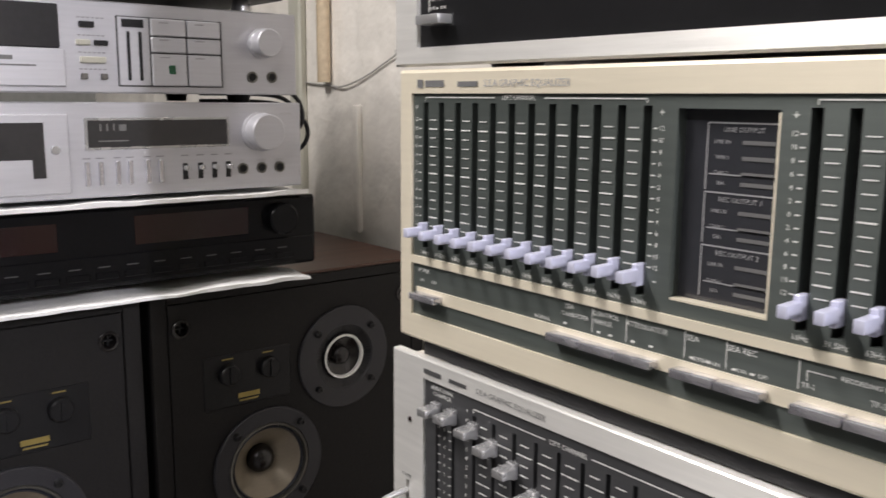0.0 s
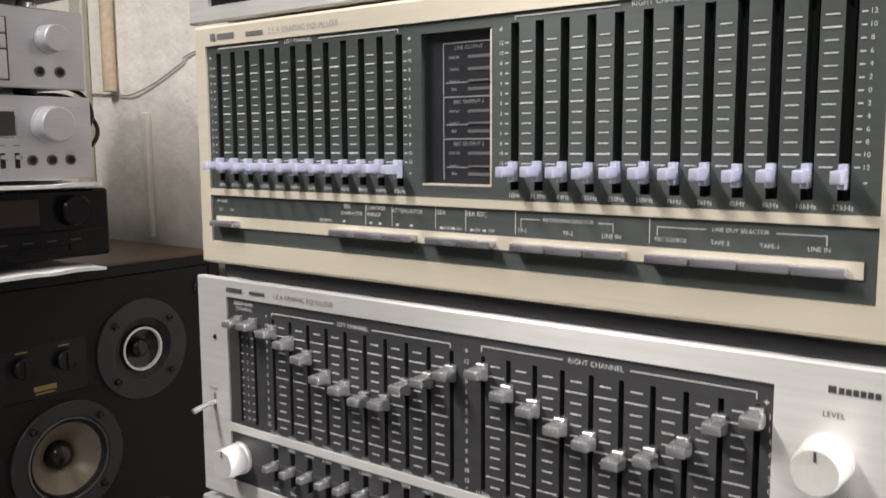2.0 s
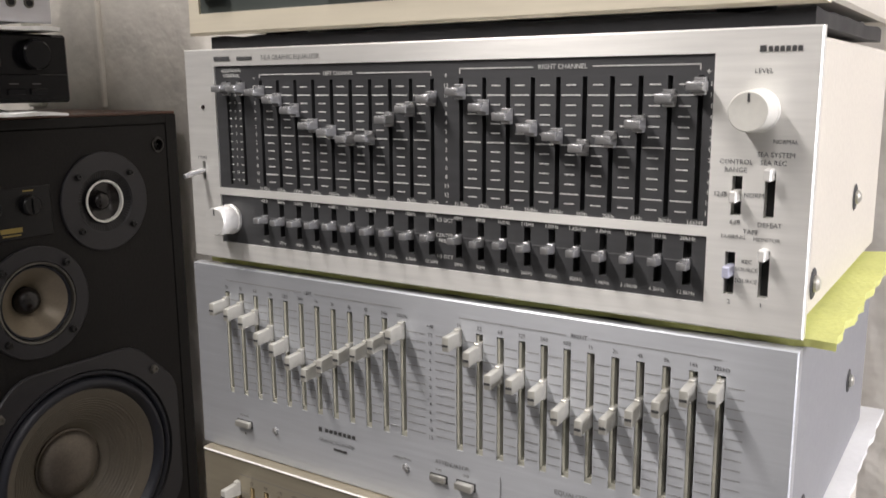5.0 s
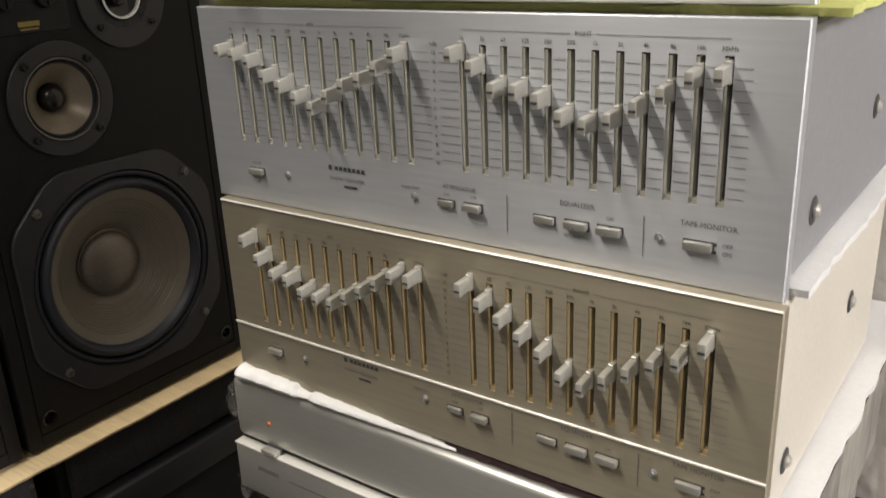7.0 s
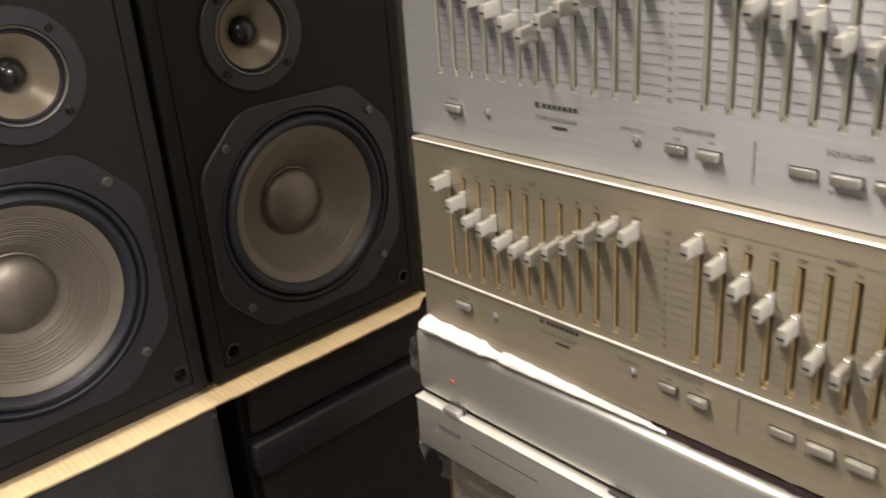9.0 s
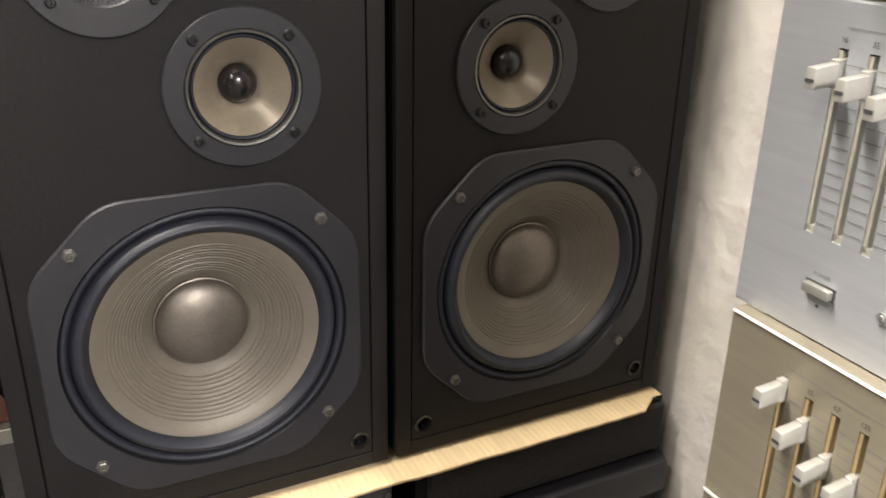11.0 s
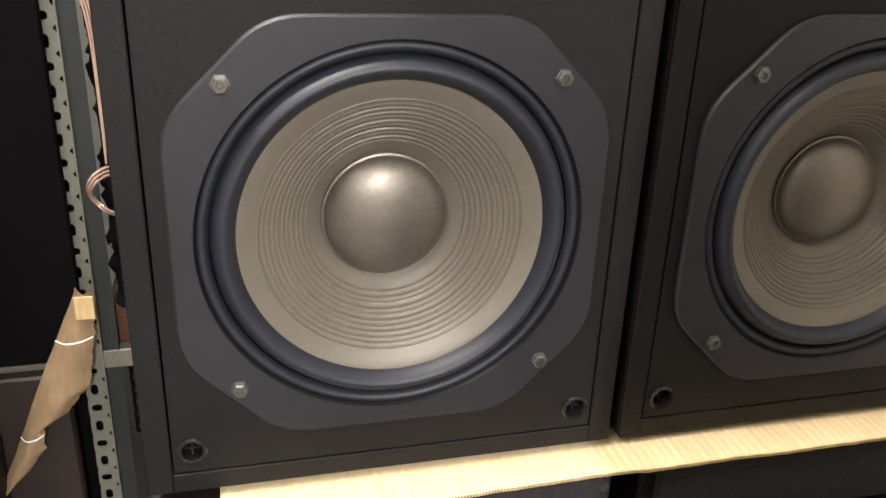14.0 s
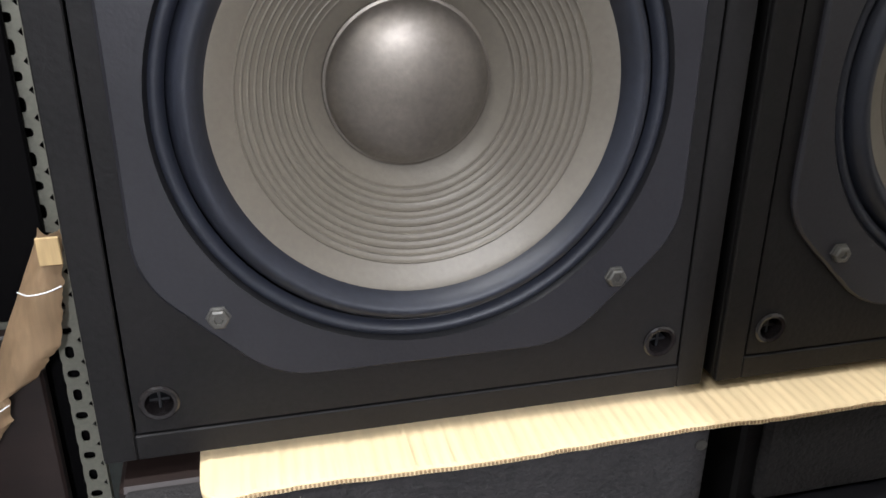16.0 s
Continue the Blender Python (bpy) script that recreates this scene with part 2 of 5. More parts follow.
def box(bm, x0, x1, y0, y1, z0, z1, bevel=0.0, seg=1):
    x0, x1 = sorted((x0, x1))
    y0, y1 = sorted((y0, y1))
    z0, z1 = sorted((z0, z1))
    v = [bm.verts.new((x, y, z)) for x in (x0, x1) for y in (y0, y1) for z in (z0, z1)]
    fs = [bm.faces.new([v[i] for i in q]) for q in
          ((0, 1, 3, 2), (4, 6, 7, 5), (0, 4, 5, 1), (2, 3, 7, 6), (0, 2, 6, 4), (1, 5, 7, 3))]
    if bevel:
        es = list({e for f in fs for e in f.edges})
        bmesh.ops.bevel(bm, geom=es, offset=bevel, segments=seg, affect="EDGES", profile=0.5)
    return bm


def boxed(*a, **k):
    return box(bmesh.new(), *a, **k)


def lathe(profile, steps=48, axis="x", centre=(0, 0, 0), bm=None):
    """Turns (radius, out) pairs round an axis; out points to -x or -y."""
    bm = bm or bmesh.new()
    rings = []
    for r, o in profile:
        ring = []
        if r < 1e-6:
            p = (-o, 0, 0) if axis == "x" else (0, -o, 0) if axis == "y" else (0, 0, o)
            ring = [bm.verts.new(Vector(centre) + Vector(p))] * steps
        else:
            for i in range(steps):
                a = 2 * math.pi * i / steps
                c, s = r * math.cos(a), r * math.sin(a)
                p = (-o, c, s) if axis == "x" else (c, -o, s) if axis == "y" else (c, s, o)
                ring.append(bm.verts.new(Vector(centre) + Vector(p)))
        rings.append(ring)
    for a, b in zip(rings, rings[1:]):
        for i in range(steps):
            j = (i + 1) % steps
            vs = []
            for v in (a[i], a[j], b[j], b[i]):
                if v not in vs:
                    vs.append(v)
            if len(vs) > 2:
                bm.faces.new(vs)
    return bm


def pierced(X, y0, y1, z0, z1, holes, depth, chamfer=0.001):
    """A front plate facing -x at X with a chamfered rim and rectangular openings with walls."""
    bm = bmesh.new()
    c = chamfer
    ys = sorted({round(v, 5) for v in [y0 + c, y1 - c] + [q for h in holes for q in h[:2]]})
    zs = sorted({round(v, 5) for v in [z0 + c, z1 - c] + [q for h in holes for q in h[2:]]})
    vert = {}

    def V(x, y, z):
        k = (round(x, 5), round(y, 5), round(z, 5))
        if k not in vert:
            vert[k] = bm.verts.new(k)
        return vert[k]
    for a, b in zip(ys, ys[1:]):
        for d, e in zip(zs, zs[1:]):
            my, mz = (a + b) / 2, (d + e) / 2
            if not any(h[0] < my < h[1] and h[2] < mz < h[3] for h in holes):
                bm.faces.new([V(X, a, d), V(X, b, d), V(X, b, e), V(X, a, e)])
    for a, b, d, e in [[round(q, 5) for q in h] for h in holes]:
        rim = [(y, d) for y in ys if a <= y <= b] + [(b, z) for z in zs if d < z <= e]
        rim += [(y, e) for y in reversed(ys) if a <= y < b] + [(a, z) for z in reversed(zs) if d < z < e]
        for (p, q), (r, s) in zip(rim, rim[1:] + rim[:1]):
            bm.faces.new([V(X, p, q), V(X, r, s), V(X + depth, r, s), V(X + depth, p, q)])
    ring = [(y, z0 + c) for y in ys] + [(y1 - c, z) for z in zs[1:]]
    ring += [(y, z1 - c) for y in reversed(ys[:-1])] + [(y0 + c, z) for z in reversed(zs[1:-1])]

    def outer(y, z):
        return (y0 if abs(y - y0 - c) < 1e-5 else y1 if abs(y - y1 + c) < 1e-5 else y,
                z0 if abs(z - z0 - c) < 1e-5 else z1 if abs(z - z1 + c) < 1e-5 else z)
    for p, q in zip(ring, ring[1:] + ring[:1]):
        bm.faces.new([V(X, *p), V(X, *q), V(X + c, *outer(*q)), V(X + c, *outer(*p))])
        bm.faces.new([V(X + c, *outer(*p)), V(X + c, *outer(*q)), V(X + depth, *outer(*q)), V(X + depth, *outer(*p))])
    return bm


def marks(X, rects, thick=0.0004):
    """Printed dashes on a front facing -x: (y0, y1, z0, z1)."""
    bm = bmesh.new()
    for a, b, d, e in rects:
        v = [bm.verts.new((X - thick, y, z)) for y, z in ((a, d), (b, d), (b, e), (a, e))]
        bm.faces.new(v)
    return bm


GLYPH = {}


def glyphs(text, size):
    if (text, size) not in GLYPH:
        cu = bpy.data.curves.new("letters", "FONT")
        cu.body, cu.size, cu.resolution_u, cu.align_x, cu.align_y = text, size, 2, "CENTER", "CENTER"
        ob = bpy.data.objects.new("letters", cu)
        scene.collection.objects.link(ob)
        bpy.context.view_layer.update()
        me = bpy.data.meshes.new_from_object(ob.evaluated_get(bpy.context.evaluated_depsgraph_get()))
        GLYPH[text, size] = ([v.co.copy() for v in me.vertices], [tuple(f.vertices) for f in me.polygons])
        bpy.data.objects.remove(ob)
        bpy.data.curves.remove(cu)
        bpy.data.meshes.remove(me)
    return GLYPH[text, size]


def letters(X, words, lift=0.0005, wide=1.0, bold=False):
    """Lettering on a front facing -x: (text, size, y, z)."""
    bm = bmesh.new()
    for text, size, y, z in words:
        co, faces = glyphs(text, size)
        vs = [bm.verts.new((X - lift, y - c.x * wide, z + c.y)) for c in co]
        for f in faces:
            try:
                bm.faces.new([vs[i] for i in f])
            except ValueError:
                pass
    return bm


def tube(points, r, steps=8, bm=None, closed=False):
    """A round wire along smooth points."""
    bm = bm or bmesh.new()
    P = [Vector(p) for p in points]
    path = []
    for i in range(len(P) - 1):
        a, b, c, d = P[max(i - 1, 0)], P[i], P[i + 1], P[min(i + 2, len(P) - 1)]
        for k in range(8):
            t = k / 8
            path.append(0.5 * (2 * b + (c - a) * t + (2 * a - 5 * b + 4 * c - d) * t * t + (3 * b - a - 3 * c + d) * t ** 3))
    path.append(P[-1])
    rings = []
    for i, p in enumerate(path):
        d = (path[min(i + 1, len(path) - 1)] - path[max(i - 1, 0)]).normalized()
        u = d.orthogonal().normalized() if i == 0 else (u - d * u.dot(d)).normalized()
        w = d.cross(u)
        rings.append([bm.verts.new(p + r * (math.cos(2 * math.pi * k / steps) * u + math.sin(2 * math.pi * k / steps) * w)) for k in range(steps)])
    for a, b in zip(rings, rings[1:]):
        for k in range(steps):
            bm.faces.new([a[k], a[(k + 1) % steps], b[(k + 1) % steps], b[k]])
    bm.faces.new(rings[0])
    bm.faces.new(rings[-1])
    return bm


def sheet(x0, x1, y0, y1, z, thick, wave=0.002, ragged=0.002, freq=25.0, nx=24, ny=40, seed=0.0):
    """A soft sheet lying flat, with wavy faces and an uneven rim."""
    bm = bmesh.new()
    top, bot = [], []
    for i in range(nx + 1):
        rt, rb = [], []
        for j in range(ny + 1):
            x, y = x0 + (x1 - x0) * i / nx, y0 + (y1 - y0) * j / ny
            w = wave * noise.noise((x * freq + seed, y * freq, seed))
            if i in (0, nx):
                x += ragged * noise.noise((y * freq * 2, seed, 3.1))
            if j in (0, ny):
                y += ragged * noise.noise((x * freq * 2, seed, 7.7))
            rt.append(bm.verts.new((x, y, z + thick + w)))
            rb.append(bm.verts.new((x, y, z + w * 0.3)))
        top.append(rt)
        bot.append(rb)
    for i in range(nx):
        for j in range(ny):
            bm.faces.new([top[i][j], top[i + 1][j], top[i + 1][j + 1], top[i][j + 1]])
            bm.faces.new([bot[i][j], bot[i][j + 1], bot[i + 1][j + 1], bot[i + 1][j]])
    for i in range(nx):
        bm.faces.new([top[i][0], bot[i][0], bot[i + 1][0], top[i + 1][0]])
        bm.faces.new([top[i][ny], top[i + 1][ny], bot[i + 1][ny], bot[i][ny]])
    for j in range(ny):
        bm.faces.new([top[0][j], top[0][j + 1], bot[0][j + 1], bot[0][j]])
        bm.faces.new([top[nx][j], bot[nx][j], bot[nx][j + 1], top[nx][j + 1]])
    return bm


# ---- the room ----
WX = 0.752
solo("floor", boxed(-3.0, WX + 0.1, -3.0, 2.5, -0.1, 0.0), M_FLOOR, (0, 0, 0), "worn grey shop floor", "floor", "structure")
solo("ceiling", boxed(-3.0, WX + 0.1, -3.0, 2.5, 2.6, 2.7), M_CEIL, (0, 0, 2.6), "plain off-white ceiling", "ceiling", "structure")
solo("wall_east", boxed(WX, WX + 0.1, -3.0, 2.5, 0, 2.6), M_WALL, (WX, 0, 0), "rough white plaster wall with stains", "wall", "structure")
# far walls: west and south unseen, greys darkened to hold bounced light down
solo("wall_north", boxed(-3.0, WX, 2.4, 2.5, 0, 2.6), M_WALL_DIM, (0, 2.4, 0), "grey wall behind the racks, darkened to cut bounced light", "wall", "structure")
solo("wall_west", boxed(-3.1, -3.0, -3.0, 2.5, 0, 2.6), M_WALL_DIM, (-3, 0, 0), "unseen grey wall, darkened to cut bounced light", "wall", "structure")
solo("wall_south", boxed(-3.0, WX, -3.1, -3.0, 0, 2.6), M_WALL_DIM, (0, -3, 0), "unseen grey wall, darkened to cut bounced light", "wall", "structure")
for at, lx, ly in ((LAMP_A, 0.0, 0.6), (LAMP_B, 0.9, 0.0), (LAMP_C, 0.0, 0.9)):
    t = thing("ceiling_light", (at[0], at[1], 2.6), "white fluorescent tube fitting under the ceiling", "ceiling light", "ceiling lights")
    hx, hy = max(lx / 2, 0.06), max(ly / 2, 0.06)
    part("housing", boxed(at[0] - hx, at[0] + hx, at[1] - hy, at[1] + hy, 2.53, 2.6, bevel=0.008), M_CEIL, t)
    ex, ey = max(0, lx / 2 - 0.02), max(0, ly / 2 - 0.02)
    for s in (-1, 1):
        part("socket", boxed(at[0] + s * ex - 0.015, at[0] + s * ex + 0.015, at[1] + s * ey - 0.015, at[1] + s * ey + 0.015, 2.47, 2.53, bevel=0.003), M_CEIL, t)
    part("tube", tube([(at[0] + k * ex, at[1] + k * ey, 2.50) for k in (-0.95, 0, 0.95)], 0.013), M_TUBE, t, "glowing glass tube")


# ---- the stack of audio units; fronts face -x ----
SX, P2X = 0.300, 0.292
FREQ = ["16Hz", "31.5Hz", "63Hz", "125Hz", "250Hz", "500Hz", "1kHz", "2kHz", "4kHz", "8kHz", "16kHz", "32kHz"]


def row_of(a, b, n):
    return [a + (b - a) * i / (n - 1) for i in range(n)]


def screw(parent, y_side, x, z, r=0.0045):
    part("screw", lathe([(r, 0.001), (r, 0.0025), (r * 0.6, 0.004), (0, 0.004)], 16, "y", (x, y_side, z)), M_BTN, parent, "domed steel screw")


def case(parent, y0, y1, z0, z1, depth, material, label, X=SX, screws=()):
    part("case", boxed(X + 0.0118, X + depth, y0 + 0.004, y1 - 0.004, z0 + 0.004, z1 - 0.004, bevel=0.002), material, parent, label)
    for x, z in screws:
        # flat dark disc paints the shade of a recess; nothing is cut in
        part("recess_shade_disc", lathe([(0.0088, 0.0003), (0.0080, 0.0008), (0, 0.0007)], 24, "y", (x, y0 + 0.004, z)), M_DARKPR, parent, "dark disc for the shade in a screw recess")
        screw(parent, y0 + 0.004, x, z)
    for x in (X + 0.05, X + depth - 0.05):
        for y in (y0 + 0.05, y1 - 0.05):
            part("foot", lathe([(0.0, 0.0), (0.014, 0.0), (0.016, 0.006), (0.0, 0.006)], 20, "z", (x, y, z0 - 0.002)), M_BLACK, parent)


def backplate(parent, y0, y1, z0, z1, x, material=None):
    part("slot_backing", boxed(x, x + 0.002, y0, y1, z0, z1), material or M_SLOT, parent)


def lever_mesh(name, wy, wz, out, base_z, material, taper=0.85):
    """A slider grip: a foot plate in the slot and a grip that narrows a little outwards."""
    bm = bmesh.new()
    box(bm, -0.003, 0.004, -wy * 0.35, wy * 0.35, -base_z / 2, base_z / 2, bevel=0.0004)
    n = len(bm.verts)
    box(bm, -out, -0.002, -wy / 2, wy / 2, -wz / 2, wz / 2, bevel=min(wy, wz) * 0.14, seg=2)
    for v in list(bm.verts)[n:]:
        f = 1 - (1 - taper) * min(1, max(0, -v.co.x / out))
        v.co.z *= f
    return link_mesh(name, bm, material)


def button(parent, X, y0, y1, z0, z1, out, material, name="button", label=""):
    part("button_bezel", boxed(X - 0.0006, X + 0.002, y0 - 0.0007, y1 + 0.0007, z0 - 0.0007, z1 + 0.0007), M_DARKPR, parent)
    return part(name, boxed(X - out, X + 0.004, y0, y1, z0, z1, bevel=0.0007, seg=2), material, parent, label)


def knob(parent, X, y, z, r, out, material, name="knob", label="", ribs=False):
    prof = [(r * 1.06, 0.0), (r * 1.06, out * 0.12), (r, out * 0.16), (r * 0.97, out * 0.93), (r * 0.90, out), (r * 0.2, out * 0.985), (0, out * 0.985)]
    bm = lathe(prof, 48, "x", (X, y, z))
    k = part(name, bm, material, parent, label)
    part("pointer", boxed(X - out - 0.0003, X - out * 0.9, y - 0.0005, y + 0.0005, z + r * 0.45, z + r * 0.85), M_DARKPR, k)
    return k


# -- upper unit: silver rim, black face, only its lower part ever in view
# its unseen top is raised to 1.69 to block light towards the decks
u = thing("audio_amplifier", (SX + 0.15, 0.195, 1.466), "silver-rimmed audio unit with a black face, on top of the stack", "amplifier")
part("front_panel", pierced(SX, -0.022, 0.416, 1.468, 1.690, [(-0.004, 0.395, 1.478, 1.676)], 0.006, 0.0012), M_SILVER, u, "brushed silver rim")
part("face", boxed(SX + 0.0025, SX + 0.006, -0.004, 0.395, 1.478, 1.676), M_BLACK, u, "glossy black face")
case(u, -0.022, 0.416, 1.468, 1.690, 0.30, M_CASEG, "grey steel case")
button(u, SX + 0.0025, 0.367, 0.387, 1.4895, 1.4945, 0.010, M_CHROME, "power_button", "chromed power button")
printed("lettering", letters(SX + 0.0025, [("POWER", 0.0036, 0.380, 1.5035), ("OFF", 0.0026, 0.3835, 1.4985), ("ON", 0.0026, 0.3745, 1.4985)]), M_WHITE, u)
printed("line_print", marks(SX + 0.0025, [(0.3865, 0.3870, 1.4965, 1.5060), (0.3790, 0.3800, 1.4978, 1.4990), (0.355, 0.3555, 1.505, 1.512)]), M_WHITE, u)

# -- champagne equalizer
e1 = thing("graphic_equalizer", (SX + 0.15, 0.195, 1.308), "champagne metal graphic equalizer, dark green-grey face, lavender sliders down", "equalizer", "stacked equalizers")
L1, R1 = row_of(0.3885, 0.2350, 12), row_of(0.1600, 0.0060, 12)
part("front_panel", pierced(SX, -0.022, 0.412, 1.310, 1.466, [(-0.008, 0.400, 1.325, 1.3558), (-0.008, 0.400, 1.3602, 1.453)], 0.006, 0.0018), M_CHAMP, e1, "champagne-gold metal front")
hol = [(y - 0.0024, y + 0.0024, 1.3655, 1.4480) for y in L1 + R1] + [(0.174, 0.2195, 1.3675, 1.4470)]
part("slider_panel", pierced(SX + 0.0015, -0.008, 0.400, 1.3602, 1.453, hol, 0.008, 0.0004), M_GREEN, e1, "dark green-grey metal face")
part("button_panel", pierced(SX + 0.0015, -0.008, 0.400, 1.325, 1.3558, [(-0.003, 0.3955, 1.3350, 1.3420)], 0.006, 0.0004), M_GREEN, e1, "dark green-grey strip")
part("button_rail", boxed(SX + 0.0005, SX + 0.007, -0.003, 0.3955, 1.3350, 1.3420), M_CHAMP, e1, "champagne rail behind the buttons")
backplate(e1, -0.008, 0.172, 1.3602, 1.453, SX + 0.0095)
backplate(e1, 0.221, 0.400, 1.3602, 1.453, SX + 0.0095)
case(e1, -0.022, 0.412, 1.310, 1.466, 0.30, M_CASEW, "cream painted steel case", screws=((0.34, 1.33), (0.5, 1.39)))
rail = link_mesh("slider_rail", boxed(0.0060, 0.0090, -0.0006, 0.0006, 1.366, 1.4475), M_BLACK)
for y in L1 + R1:
    again("slider_rail", rail, e1, (SX, y, 0))
lev = lever_mesh("slider_grip", 0.0044, 0.0056, 0.0130, 0.0100, M_LAV, 0.9)
for y in L1 + R1:
    again("slider_grip", lev, e1, (SX, y, 1.3752 + random.uniform(-0.0004, 0.0004)))
rects = []
TZ = row_of(1.4385, 1.3790, 13)
for ys in (L1, R1):
    for a, b in zip(ys, ys[1:]):
        m = (a + b) / 2
        for i, z in enumerate(TZ):
            h = 0.00036 if i in (1, 6, 11) else 0.00026
            w = 0.0036 if i in (1, 6, 11) else 0.0027
            rects.append((m - w, m + w, z - h, z + h))
for y, s in ((L1[0], 1), (L1[-1], -1), (R1[0], 1), (R1[-1], -1)):
    for z in TZ[::1]:
        rects.append((y + s * 0.0035, y + s * 0.0056, z - 0.0003, z + 0.0003))
printed("scale_print", marks(SX + 0.0015, rects), M_WHITE, e1, "white printed scale")
words = []
for y, s in ((L1[0], 1), (L1[-1], -1), (R1[0], 1), (R1[-1], -1)):
    for i, z in enumerate(TZ):
        words.append((str(abs(12 - 2 * i)), 0.0029, y + s * 0.0078, z))
    words += [("+", 0.005, y + s * 0.0078, 1.4450), ("-", 0.006, y + s * 0.0078, 1.3735)]
printed("number_print", letters(SX + 0.0015, words), M_WHITE, e1)
words = [(f, 0.0032, y, 1.3630) for ys in (L1, R1) for f, y in zip(FREQ, ys)]
printed("frequency_lettering", letters(SX + 0.0015, words), M_WHITE, e1)
printed("channel_lettering", letters(SX + 0.0015, [("LEFT CHANNEL", 0.0034, 0.3135, 1.4508), ("RIGHT CHANNEL", 0.0036, 0.084, 1.4508)]), M_WHITE, e1)
printed("channel_print", marks(SX + 0.0015, [(0.331, 0.3885, 1.4505, 1.4511), (0.235, 0.296, 1.4505, 1.4511), (0.1035, 0.160, 1.4505, 1.4511), (0.006, 0.0645, 1.4505, 1.4511),
     (0.388, 0.3885, 1.449, 1.451), (0.235, 0.2355, 1.449, 1.451), (0.1595, 0.160, 1.449, 1.451), (0.006, 0.0065, 1.449, 1.451)]), M_WHITE, e1)
printed("title_lettering", letters(SX, [("S.E.A GRAPHIC EQUALIZER", 0.0050, 0.3080, 1.4580)]), M_FAINTPR, e1)
printed("badge", marks(SX, [(0.3705, 0.387, 1.4565, 1.4600), (0.389, 0.394, 1.4560, 1.4605), (0.343, 0.359, 1.4565, 1.4592)]), M_GREYPR, e1, "small dark maker's badge bars")
# recessed read-out window
w1 = part("readout_window", boxed(SX + 0.0072, SX + 0.0095, 0.174, 0.2195, 1.3675, 1.4470), M_SMOKE, e1, "smoked recessed read-out window")
XW = SX + 0.0072
lines, words, bars = [], [], []
for z0, z1, title, names in ((1.4145, 1.4415, "LINE OUTPUT", ("LINE IN", "TAPE-1", "TAPE-2", "SEA")), (1.3925, 1.4135, "REC OUTPUT 1", ("LINE IN", "TAPE-2", "SEA")), (1.3700, 1.3915, "REC OUTPUT 2", ("LINE IN", "TAPE-1", "SEA"))):
    for a, b, d, e in ((0.1755, 0.2085, z1 - 0.0003, z1 + 0.0003), (0.2082, 0.2088, z0, z1), (0.1752, 0.1758, z0, z1), (0.1755, 0.2070, z0 + 0.0062, z0 + 0.0067)):
        lines.append((a, b, d, e))
    words.append((title, 0.0029, 0.192, z1 - 0.0027))
    n = len(names)
    for i, s in enumerate(names):
        z = z0 + 0.0030 if i == n - 1 else z1 - 0.0075 - i * (z1 - z0 - 0.0145) / max(1, n - 2)
        words.append((s, 0.0022, 0.2015, z))
        bars.append((0.1780, 0.1925, z - 0.0008, z + 0.0008))
printed("window_print", marks(XW, lines), M_FAINTPR, w1)
printed("window_lettering", letters(XW, words), M_FAINTPR, w1)
printed("indicator_print", marks(XW, bars), M_GREYPR, w1)
part("window_lip", boxed(SX + 0.0012, SX + 0.007, 0.1745, 0.219, 1.3668, 1.3677), M_CHAMP, e1)
part("window_lip", boxed(SX + 0.0012, SX + 0.007, 0.1738, 0.1746, 1.3668, 1.4460), M_CHAMP, e1)
# push buttons
for a, b, n in ((0.371, 0.3955, 1), (0.2220, 0.2850, 3), (0.1700, 0.2130, 2), (0.0970, 0.1590, 3), (0.0020, 0.0870, 4)):
    w = (b - a) / n
    for i in range(n):
        part("push_button", boxed(SX - 0.0060, SX + 0.003, a + i * w + 0.0005, a + (i + 1) * w - 0.0005, 1.3356, 1.3394, bevel=0.0006, seg=2), M_PUSH, e1, "long silver push button")
printed("divider_print", marks(SX + 0.0015, [(y - 0.0002, y + 0.0002, 1.3435, 1.3550) for y in (0.261, 0.241, 0.210, 0.190, 0.159, 0.087)] +
     [(0.1450, 0.1560, 1.3512, 1.3516), (0.1050, 0.1130, 1.3512, 1.3516), (0.1556, 0.1560, 1.3475, 1.3514), (0.1050, 0.1054, 1.3475, 1.3514),
      (0.0610, 0.0835, 1.3512, 1.3516), (0.0110, 0.0310, 1.3512, 1.3516), (0.0831, 0.0835, 1.3475, 1.3514), (0.0110, 0.0114, 1.3475, 1.3514)] +
     [(y, y + 0.0022, 1.3437, 1.3447) for y in (0.256, 0.249, 0.236, 0.226, 0.205, 0.197, 0.185, 0.177, 0.277)]), M_WHITE, e1)
